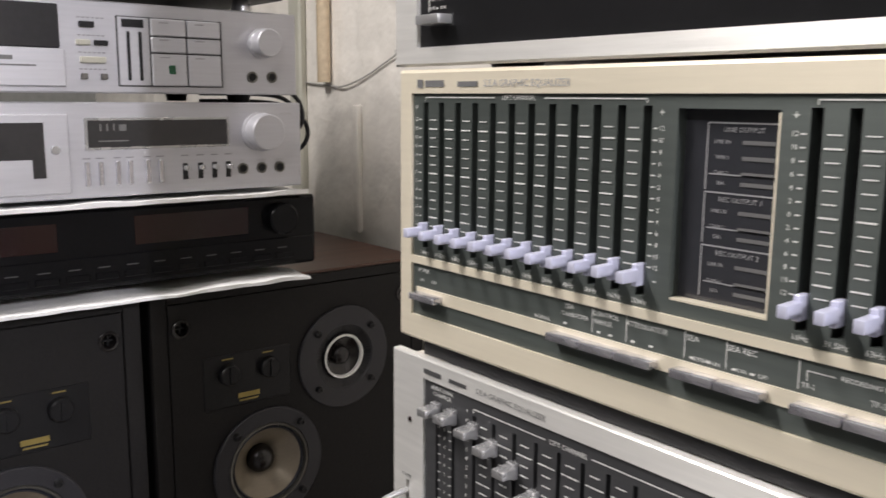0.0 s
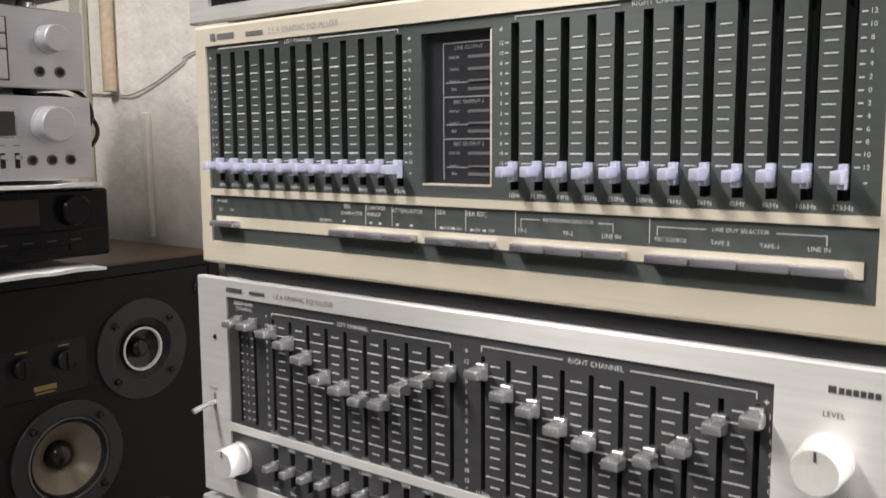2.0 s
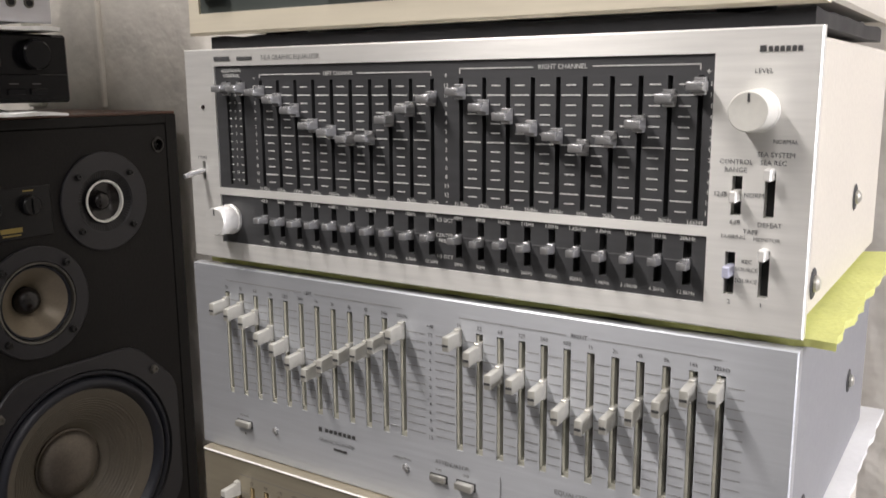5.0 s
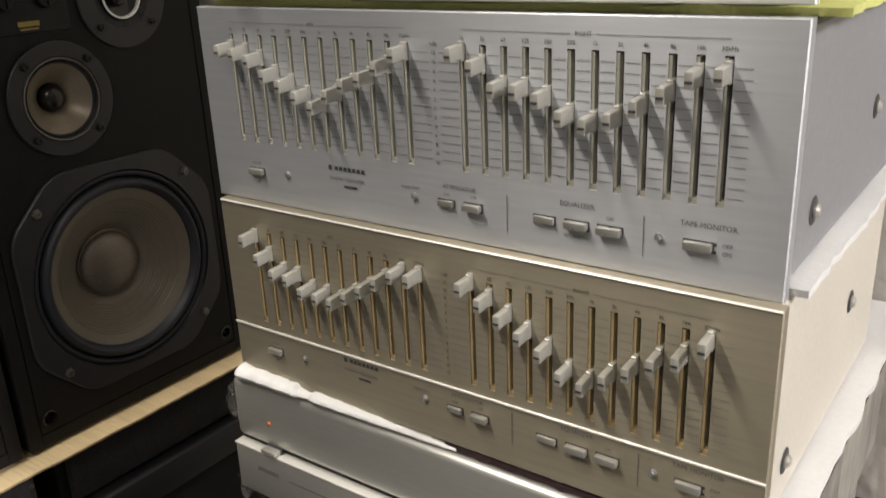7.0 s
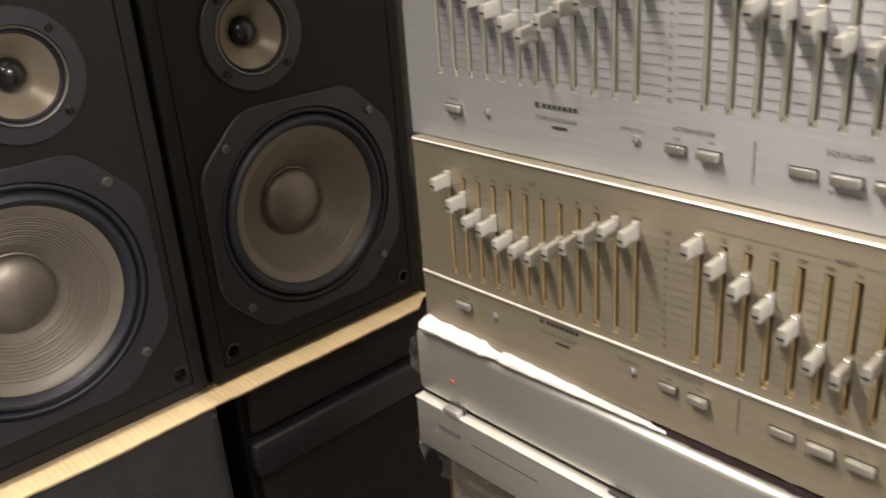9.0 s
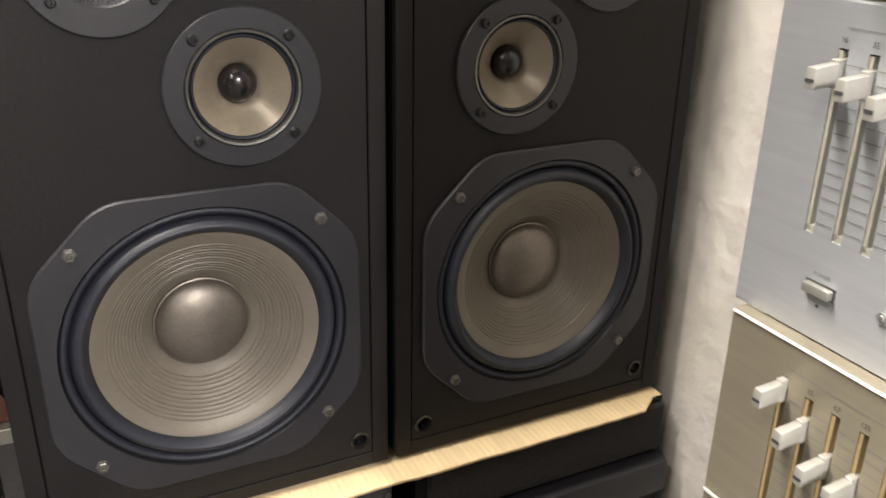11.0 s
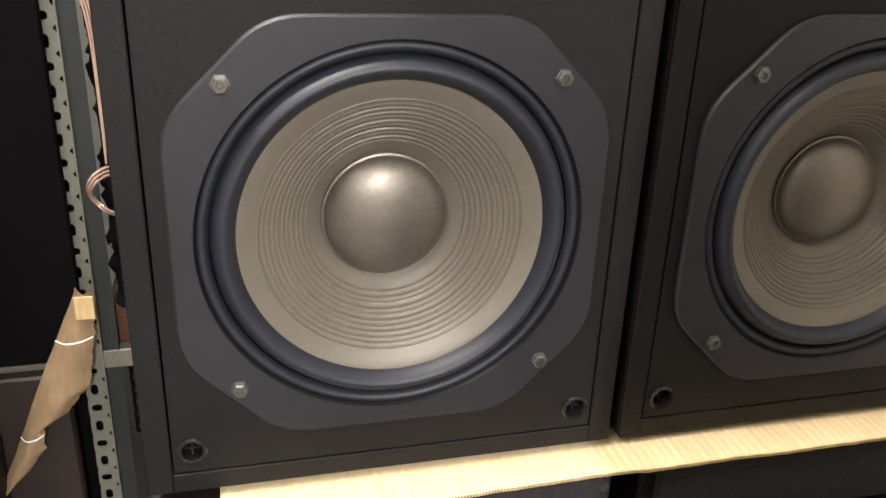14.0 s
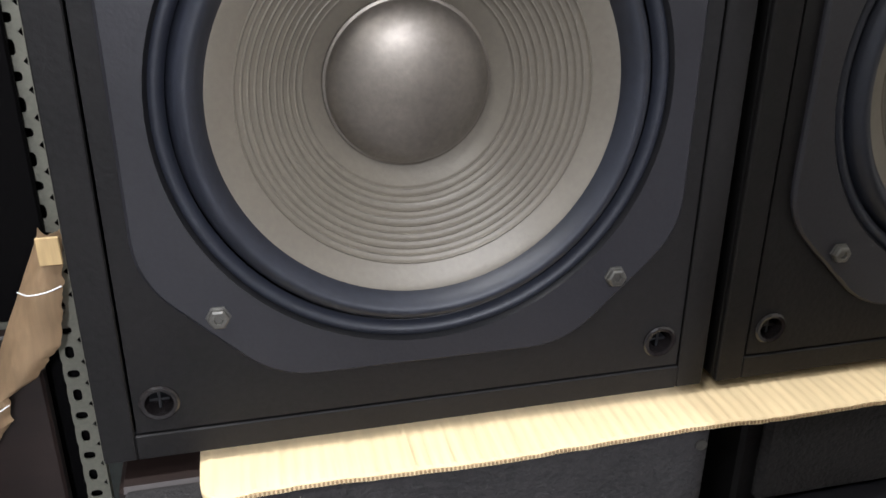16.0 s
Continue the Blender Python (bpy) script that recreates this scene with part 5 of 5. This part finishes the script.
for x in (0.110, 0.180):
    part("hub", lathe([(0.0085, 0), (0.010, 0.0008), (0.004, 0.001), (0, 0.001)], 24, "y", (x, DY - 0.0046, 1.405)), M_BLACK, dd)
part("door_screw", lathe([(0.0045, 0), (0.0040, 0.0016), (0, 0.0016)], 16, "y", (0.2370, DY - 0.004, 1.3985)), M_CHROME, dd)
part("display_frame", boxed(0.2655, 0.4180, DY - 0.0012, DY + 0.001, 1.3975, 1.4290, bevel=0.0005), M_CHROME, d2)
part("display", boxed(0.2685, 0.4150, DY - 0.0020, DY + 0.001, 1.4000, 1.4265), M_DISP, d2, "dark display window")
printed("display_print", bars_y(DY - 0.0020, [(0.280, 0.2815, 1.416, 1.423), (0.2865, 0.288, 1.416, 1.423), (0.293, 0.2945, 1.416, 1.423), (0.299, 0.306, 1.416, 1.4225), (0.278, 0.308, 1.4055, 1.4067)]), M_GREYPR, d2)
for i, x in enumerate((0.266, 0.279, 0.296, 0.3085, 0.3265, 0.3400)):
    part("key", boxed(x - 0.0022, x + 0.0022, DY - 0.0042, DY + 0.001, 1.3620, 1.3860, bevel=0.0006), M_PUSH, d2)
for x in (0.367, 0.384, 0.400, 0.416):
    part("switch_slot", boxed(x - 0.0028, x + 0.0028, DY - 0.0006, DY + 0.001, 1.3640, 1.3810), M_SLOT, d2)
    part("switch_lever", boxed(x - 0.0022, x + 0.0022, DY - 0.0080, DY + 0.001, 1.3735, 1.3785, bevel=0.0006), M_CHROME, d2)
for x in (0.4330, 0.4560, 0.4785):
    jack(d2, x, DY, 1.3725)
knob_y(d2, 0.4545, DY, 1.4125, 0.0205, 0.024, "level_knob")
printed("bar_print", bars_y(DY, [(x - 0.004, x + 0.004, 1.3885, 1.3897) for x in (0.266, 0.279, 0.296, 0.3085, 0.3265, 0.3400, 0.367, 0.384, 0.400, 0.416)]), M_FAINTDARK, d2)
printed("lettering", letters_y(DY, [("PHONES", 0.003, 0.4785, 1.3810), ("OUTPUT", 0.003, 0.456, 1.381), ("MIC", 0.003, 0.433, 1.381), ("REC LEVEL", 0.003, 0.488, 1.432)]), M_FAINTPR, d2)
solo("foam_mat", sheet(DL - 0.005, DR + 0.004, DY - 0.010, DY + 0.25, 1.3405, 0.0040, 0.0030, 0.004, 20, 60, 20, 14.0), M_FOAM, (0.29, 1.0, 1.34), "wavy white foam mat under the cassette deck", "foam mat")

d1 = thing("cassette_deck", (0.29, DY + 0.13, 1.4475), "silver cassette deck with square keys, on top of another deck", "cassette deck", "cassette decks")
part("front_panel", boxed(DL, 0.5035, DY + 0.001, DY + 0.009, 1.4530, 1.5420, bevel=0.0015), M_DECK, d1, "satin silver front")
part("case", boxed(DL + 0.004, 0.5005, DY + 0.009, DY + 0.27, 1.4550, 1.5400, bevel=0.002), M_CASEG, d1)
for x in (0.12, 0.45):
    for y in (DY + 0.04, DY + 0.22):
        part("foot", lathe([(0, 0), (0.012, 0), (0.014, 0.0090), (0, 0.0090)], 20, "z", (x, y, 1.4450)), M_BLACK, d1)
Y1 = DY + 0.001
part("cassette_window", boxed(DL + 0.012, 0.2480, Y1 - 0.0025, Y1 + 0.001, 1.4950, 1.5360, bevel=0.001), M_DISP, d1, "dark cassette window")
part("cassette_door", boxed(DL + 0.012, 0.2515, Y1 - 0.0035, Y1 + 0.001, 1.4590, 1.4945, bevel=0.001), M_DECK, d1)
printed("badge", bars_y(Y1 - 0.0035, [(0.150, 0.205, 1.4830, 1.4870), (0.150, 0.225, 1.4775, 1.4790)]), M_GREYPR, d1)
for x0, x1, z0, z1, m in ((0.2665, 0.2805, 1.5160, 1.5215, M_BLACK), (0.2630, 0.2760, 1.4990, 1.5040, M_CREAM), (0.2800, 0.2930, 1.4990, 1.5040, M_BLACK), (0.2660, 0.2900, 1.4820, 1.4880, M_CREAM), (0.2660, 0.2720, 1.4665, 1.4720, M_STEEL), (0.2850, 0.2910, 1.4665, 1.4720, M_STEEL)):
    part("switch", boxed(x0, x1, Y1 - 0.004, Y1 + 0.001, z0, z1, bevel=0.0006), m, d1)
part("control_block", boxed(0.3020, 0.4135, Y1 - 0.0012, Y1 + 0.001, 1.4600, 1.5290, bevel=0.0005), M_DARKPR, d1)
part("meter_plate", boxed(0.3032, 0.3345, Y1 - 0.0022, Y1 + 0.001, 1.4612, 1.5278, bevel=0.0004), M_DECK, d1)
part("meter_window", boxed(0.3070, 0.3290, Y1 - 0.0028, Y1 - 0.002, 1.5180, 1.5260), M_BLACK, d1)
for x in (0.3130, 0.3250):
    part("meter_slot", boxed(x - 0.0016, x + 0.0016, Y1 - 0.0028, Y1 - 0.002, 1.4660, 1.5140), M_BLACK, d1)
for c in range(2):
    for z0, z1 in ((1.4612, 1.4930), (1.4945, 1.5095), (1.5110, 1.5278)):
        x0 = 0.3360 + 0.0380 * c
        part("square_key", boxed(x0, x0 + 0.0365, Y1 - 0.0042, Y1 + 0.001, z0, z1, bevel=0.0009), M_DECK, d1)
printed("bar_print", bars_y(Y1, [(0.2650 + 0.0045 * i, 0.2680 + 0.0045 * i, z, z + 0.0012) for i in range(6) for z in (1.5245, 1.5078, 1.4915, 1.4755)]), M_FAINTDARK, d1)
printed("key_print", bars_y(Y1 - 0.0042, [(x + 0.008, x + 0.018, z, z + 0.001) for x in (0.3360, 0.3740) for z in (1.4890, 1.5065, 1.5235)]), M_FAINTDARK, d1)
part("green_lamp", boxed(0.3530, 0.3600, Y1 - 0.0050, Y1 - 0.004, 1.4730, 1.4820, bevel=0.0004), M_GREENKEY, d1, "dark green indicator")
knob_y(d1, 0.4600, Y1, 1.5085, 0.0155, 0.022, "level_knob")
jack(d1, 0.4480, Y1, 1.4720)
jack(d1, 0.4720, Y1, 1.4725)

# -- dark receiver under the decks
rc = thing("receiver", (0.30, DY + 0.16, 1.2505), "black receiver with dark red display, on a white foam mat", "receiver")
RY = DY + 0.006
part("front_panel", boxed(0.075, 0.528, RY, RY + 0.012, 1.2560, 1.3375, bevel=0.003), M_GLOSSFACE, rc, "glossy black front")
part("case", boxed(0.080, 0.524, RY + 0.012, RY + 0.30, 1.2570, 1.3370, bevel=0.002), M_BLACK, rc)
part("display", boxed(0.1200, 0.2350, RY - 0.0008, RY + 0.001, 1.2980, 1.3260), M_REDWIN, rc, "dark red display window")
part("display", boxed(0.3120, 0.4400, RY - 0.0008, RY + 0.001, 1.2980, 1.3280), M_REDWIN, rc, "dark red display window")
part("lower_strip", boxed(0.080, 0.524, RY - 0.003, RY + 0.001, 1.2600, 1.2900, bevel=0.001), M_GLOSSFACE, rc)
for i in range(14):
    part("key", boxed(0.095 + 0.029 * i, 0.118 + 0.029 * i, RY - 0.0055, RY + 0.001, 1.2660, 1.2730, bevel=0.0008), M_GLOSSFACE, rc)
printed("bar_print", bars_y(RY - 0.003, [(0.098 + 0.029 * i, 0.110 + 0.029 * i, 1.2780, 1.2792) for i in range(14)]), M_DARKPR, rc)
part("volume_knob", lathe([(0.0185, 0), (0.0180, 0.012), (0.0160, 0.014), (0, 0.0138)], 40, "y", (0.480, RY, 1.3130)), M_GLOSSFACE, rc)
solo("foam_mat", sheet(0.060, 0.508, DY - 0.012, DY + 0.28, 1.2405, 0.0036, 0.0050, 0.004, 16, 60, 20, 17.0), M_FOAM, (0.29, 1.0, 1.243), "wavy white foam mat under the black receiver", "foam mat")

# -- black unit on top of the decks
bt = thing("black_tuner", (0.30, DY + 0.14, 1.5435), "black audio unit standing on small metal feet", "tuner")
part("body", boxed(0.075, 0.490, DY - 0.004, DY + 0.26, 1.5560, 1.6400, bevel=0.004), M_BLACK, bt)
for x in (0.12, 0.452):
    for y in (DY + 0.03, DY + 0.22):
        part("foot", lathe([(0, 0), (0.011, 0), (0.011, 0.006), (0.009, 0.0145), (0, 0.0145)], 24, "z", (x, y, 1.5420)), M_CHROME, bt, "bright metal foot")

# ---- on the wall: conduit, cable; leads behind the decks ----
solo("wall_conduit", tube([(WX - 0.012, 1.220, 1.475), (WX - 0.012, 1.221, 1.8), (WX - 0.012, 1.222, 2.2), (WX - 0.012, 1.222, 2.59)], 0.011, 12), M_CONDUIT, (WX, 1.22, 1.47), "brown painted conduit running up the wall", "conduit", "structure")
solo("wall_trim", boxed(WX - 0.014, WX, 1.292, 1.330, 1.242, 2.59, bevel=0.003), M_CREAM, (WX, 1.31, 1.25), "yellowed vertical trim strip on the wall", "trim", "structure")
solo("wall_trim", boxed(WX - 0.010, WX, 1.128, 1.142, 1.242, 1.44, bevel=0.002), M_WALL, (WX, 1.135, 1.25), "short pale trim strip on the wall", "trim", "structure")
solo("cable", tube([(WX - 0.004, 1.32, 1.478), (WX - 0.004, 1.22, 1.470), (WX - 0.006, 1.17, 1.469), (WX - 0.004, 1.11, 1.484), (WX - 0.004, 1.04, 1.510), (WX - 0.004, 0.98, 1.53), (WX - 0.004, 0.5, 1.60)], 0.0014), M_GREYW, (WX, 1.1, 1.47), "thin grey cable sagging along the wall", "cable")
for k, dz in enumerate((0.0, 0.012, -0.010)):
    solo("cable", tube([(0.500, 1.15, 1.455 + dz), (0.535 + 0.006 * k, 1.00 + 0.01 * k, 1.452 + dz), (0.548 + 0.007 * k, 0.97, 1.425 + dz), (0.540 + 0.004 * k, 0.98, 1.392 + dz), (0.515, 1.10, 1.372 + dz)], 0.0028), M_WIRE, (0.53, 1.0, 1.42), "black audio lead looping behind the decks", "cable", group="audio leads")

# ---- rack at the far side: slotted angle post, shelves, dark cabinet, cardboard ----
rk = thing("storage_rack", (-0.16, 1.34, 0.0), "grey slotted-angle steel storage rack with loaded shelves", "rack")


def slotted_post(x, y, z1, sign):
    """An angle post with a row of slots through its front leg."""
    w = 0.023
    holes = []
    z, k = 0.03, 0
    while z < z1 - 0.03:
        hw, hz = (0.0045, 0.0075) if k % 2 == 0 else (0.0062, 0.0048)
        holes.append((z, hw, hz))
        z += 0.0265
        k += 1
    bm = bmesh.new()
    cx = x + w * 0.43

    def cell(za, zb, hw, hz, zc):
        o = [(x, za), (x + w, za), (x + w, zb), (x, zb)]
        n = 16
        rim, hole = [], []
        for i in range(n):
            a = 2 * math.pi * (i + 0.5) / n
            c, s = math.cos(a), math.sin(a)
            hole.append((cx + hw * abs(c) ** 0.7 * (1 if c > 0 else -1), zc + hz * abs(s) ** 0.7 * (1 if s > 0 else -1)))
            f = min((w * 0.57 if c > 0 else w * 0.43) / max(abs(c), 1e-6), ((zb - za) / 2) / max(abs(s), 1e-6))
            rim.append((cx + f * c, zc + f * s))
        for yy in (y, y + 0.002):
            rv = [bm.verts.new((p, yy, q)) for p, q in rim]
            hv = [bm.verts.new((p, yy, q)) for p, q in hole]
            for i in range(n):
                bm.faces.new([rv[i], rv[(i + 1) % n], hv[(i + 1) % n], hv[i]])
            if yy == y:
                front = hv
            else:
                for i in range(n):
                    bm.faces.new([front[i], front[(i + 1) % n], hv[(i + 1) % n], hv[i]])
    for z, hw, hz in holes:
        cell(z - 0.01325, z + 0.01325, hw, hz, z)
    box(bm, x + w, x + w + 0.002, y, y + 0.020, 0, z1)
    return bm


part("post", slotted_post(-0.168, 1.335, 1.9, 1), M_POST, rk, "slotted steel angle post")
# rear post: its shade is in the darker steel colour
part("post", slotted_post(-0.178, 1.80, 1.9, 1), M_POSTSHADE, rk, "slotted steel angle post")
for z in (0.440, 0.955):
    part("shelf_rail", boxed(-0.80, 0.10, 1.338, 1.343, z - 0.012, z + 0.012, bevel=0.001), M_POST, rk, "painted steel shelf rail")
    part("shelf_board", boxed(-0.144, 0.10, 1.344, 1.80, z - 0.006, z + 0.004), M_POST, rk)
# brace coloured dark for the shade beside the post
part("side_brace", boxed(-0.141, -0.124, 1.339, 1.341, 0.16, 1.6), M_POSTSHADE, rk)
solo("wooden_box", boxed(-0.135, 0.06, 1.37, 1.70, 0.4445, 0.500, bevel=0.003), M_WALNUT, (0, 1.5, 0.4445), "low reddish wooden box on the rack shelf", "box")
solo("black_jar", lathe([(0, 0), (0.034, 0), (0.035, 0.004), (0.035, 0.075), (0.032, 0.080), (0.032, 0.092), (0, 0.092)], 36, "z", (-0.105, 1.42, 0.9592)), M_BLACK, (-0.105, 1.42, 0.9592), "black jar standing on the rack shelf", "jar")
# flat black boards put the shade of the deep, unlit space into colour
bc = thing("dark_space_boards", (-0.42, 1.30, 0.0), "black boards standing for the dark space beside the rack post", "cabinet")
part("body", boxed(-1.30, -0.1575, 1.322, 1.332, 0.45, 0.940, bevel=0.002), M_VOID, bc, "black panel in place of unlit space")
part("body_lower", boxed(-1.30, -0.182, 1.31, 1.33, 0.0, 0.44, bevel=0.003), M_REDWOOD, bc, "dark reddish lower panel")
# charcoal replaces the post paint here to put the shading into the colour
part("shelf_edge", boxed(-1.30, -0.1600, 1.312, 1.3215, 0.9430, 0.9650, bevel=0.002), M_CHAR, bc, "painted steel edge, darkened for the shade it lies in")
part("back_board", boxed(-1.30, -0.146, 1.358, 1.366, 0.0, 1.45), M_VOID, bc, "black backing for the darkness behind the post")
part("body_upper", boxed(-1.30, -0.1575, 1.322, 1.332, 0.968, 1.45, bevel=0.002), M_VOID, bc, "black panel in place of unlit space")
dk = thing("black_loudspeaker", (-0.44, 1.25, 0.0), "dark bluish-black loudspeaker cabinet next to the rack", "loudspeaker")
part("cabinet", boxed(-0.62, -0.262, 1.20, 1.300, 0.0, 0.74, bevel=0.006, seg=2), M_CABF, dk)
part("grille", boxed(-0.61, -0.272, 1.188, 1.1995, 0.02, 0.725, bevel=0.004), M_CLOTH, dk)


def torn_cardboard():
    """A torn flap of box board: one cut edge straight, the other ragged, hanging aslant from the post."""
    def between(table, z):
        for (za, xa), (zb, xb) in zip(table, table[1:]):
            if za >= z >= zb:
                return xa + (xb - xa) * (za - z) / (za - zb)
        return table[-1][1]
    cut = ((0.553, -0.160), (0.437, -0.213), (0.350, -0.249), (0.240, -0.300))
    torn = ((0.553, -0.137), (0.520, -0.139), (0.463, -0.148), (0.430, -0.155), (0.398, -0.181), (0.392, -0.192), (0.378, -0.211), (0.350, -0.213), (0.325, -0.232), (0.300, -0.258), (0.240, -0.290))
    bm = bmesh.new()
    rows = []
    n, m = 90, 12
    for i in range(n + 1):
        z = 0.553 - 0.313 * i / n
        a = between(cut, z)
        b = between(torn, z) + 0.0035 * noise.noise((z * 90, 1.0, 1.0)) + 0.0025 * noise.noise((z * 260, 4.0, 2.0))
        r = []
        for j in range(m + 1):
            u = j / m
            bulge = 0.012 * math.sin(math.pi * u) + 0.004 * noise.noise((z * 30, u * 2, 5.0))
            r.append(bm.verts.new((a + (b - a) * u, 1.300 - 0.02 * (i / n) - bulge + 0.012 * (1 - u), z + 0.0015 * noise.noise((u * 8, z * 40, 9.0)) + (0.010 * (u - 0.5) if i else 0.0))))
        rows.append(r)
    for p, q in zip(rows, rows[1:]):
        for j in range(m):
            bm.faces.new([p[j], p[j + 1], q[j + 1], q[j]])
    bmesh.ops.solidify(bm, geom=bm.faces[:], thickness=0.003)
    t = thing("torn_cardboard", (-0.19, 1.30, 0.30), "torn flap of brown cardboard with clear tape across it", "cardboard")
    part("board", bm, M_CARDB, t)
    part("flap", boxed(-0.158, -0.137, 1.2835, 1.2862, 0.524, 0.5530, bevel=0.001), M_CARDY, t, "yellowed end of the board")
    for z in (0.497, 0.372):
        a, b = between(cut, z), between(torn, z)
        part("tape", tube([(a, 1.298, z - 0.004), (a + (b - a) * 0.3, 1.284, z - 0.002), (a + (b - a) * 0.7, 1.279, z + 0.002), (b, 1.286, z + 0.004)], 0.0008, 6), M_FOAM, t, "edge of clear tape")


torn_cardboard()
for k in range(3):
    r = 0.018 + 0.003 * k
    pts = [(-0.101 + r * math.cos(a) * 0.85, 1.235 + 0.004 * k + 0.01 * math.sin(a * 2), 0.690 + r * math.sin(a) * 1.05) for a in row_of(0.4 + 0.3 * k, 6.0 + 0.3 * k, 12)]
    solo("copper_cable", tube(pts, 0.0012, 6), M_COPPER, (-0.101, 1.245, 0.69), "clear speaker cable with copper strands, coiled", "cable", group="copper cables")
for k in range(4):
    o = 0.0055 * k
    solo("copper_cable", tube([(-0.155 + o, 1.36, 0.990), (-0.140 + o * 0.9, 1.28, 0.968), (-0.122 + o * 0.7, 1.25, 0.935), (-0.110 + o * 0.6, 1.245, 0.896), (-0.101 + o * 0.4, 1.24, 0.845), (-0.100, 1.24, 0.72)], 0.0011, 6), M_COPPER, (-0.1, 1.3, 0.9), "clear speaker cable with copper strands hanging from the shelf", "cable", group="copper cables")
# near-black bag also covers the unlit gap between post and loudspeaker
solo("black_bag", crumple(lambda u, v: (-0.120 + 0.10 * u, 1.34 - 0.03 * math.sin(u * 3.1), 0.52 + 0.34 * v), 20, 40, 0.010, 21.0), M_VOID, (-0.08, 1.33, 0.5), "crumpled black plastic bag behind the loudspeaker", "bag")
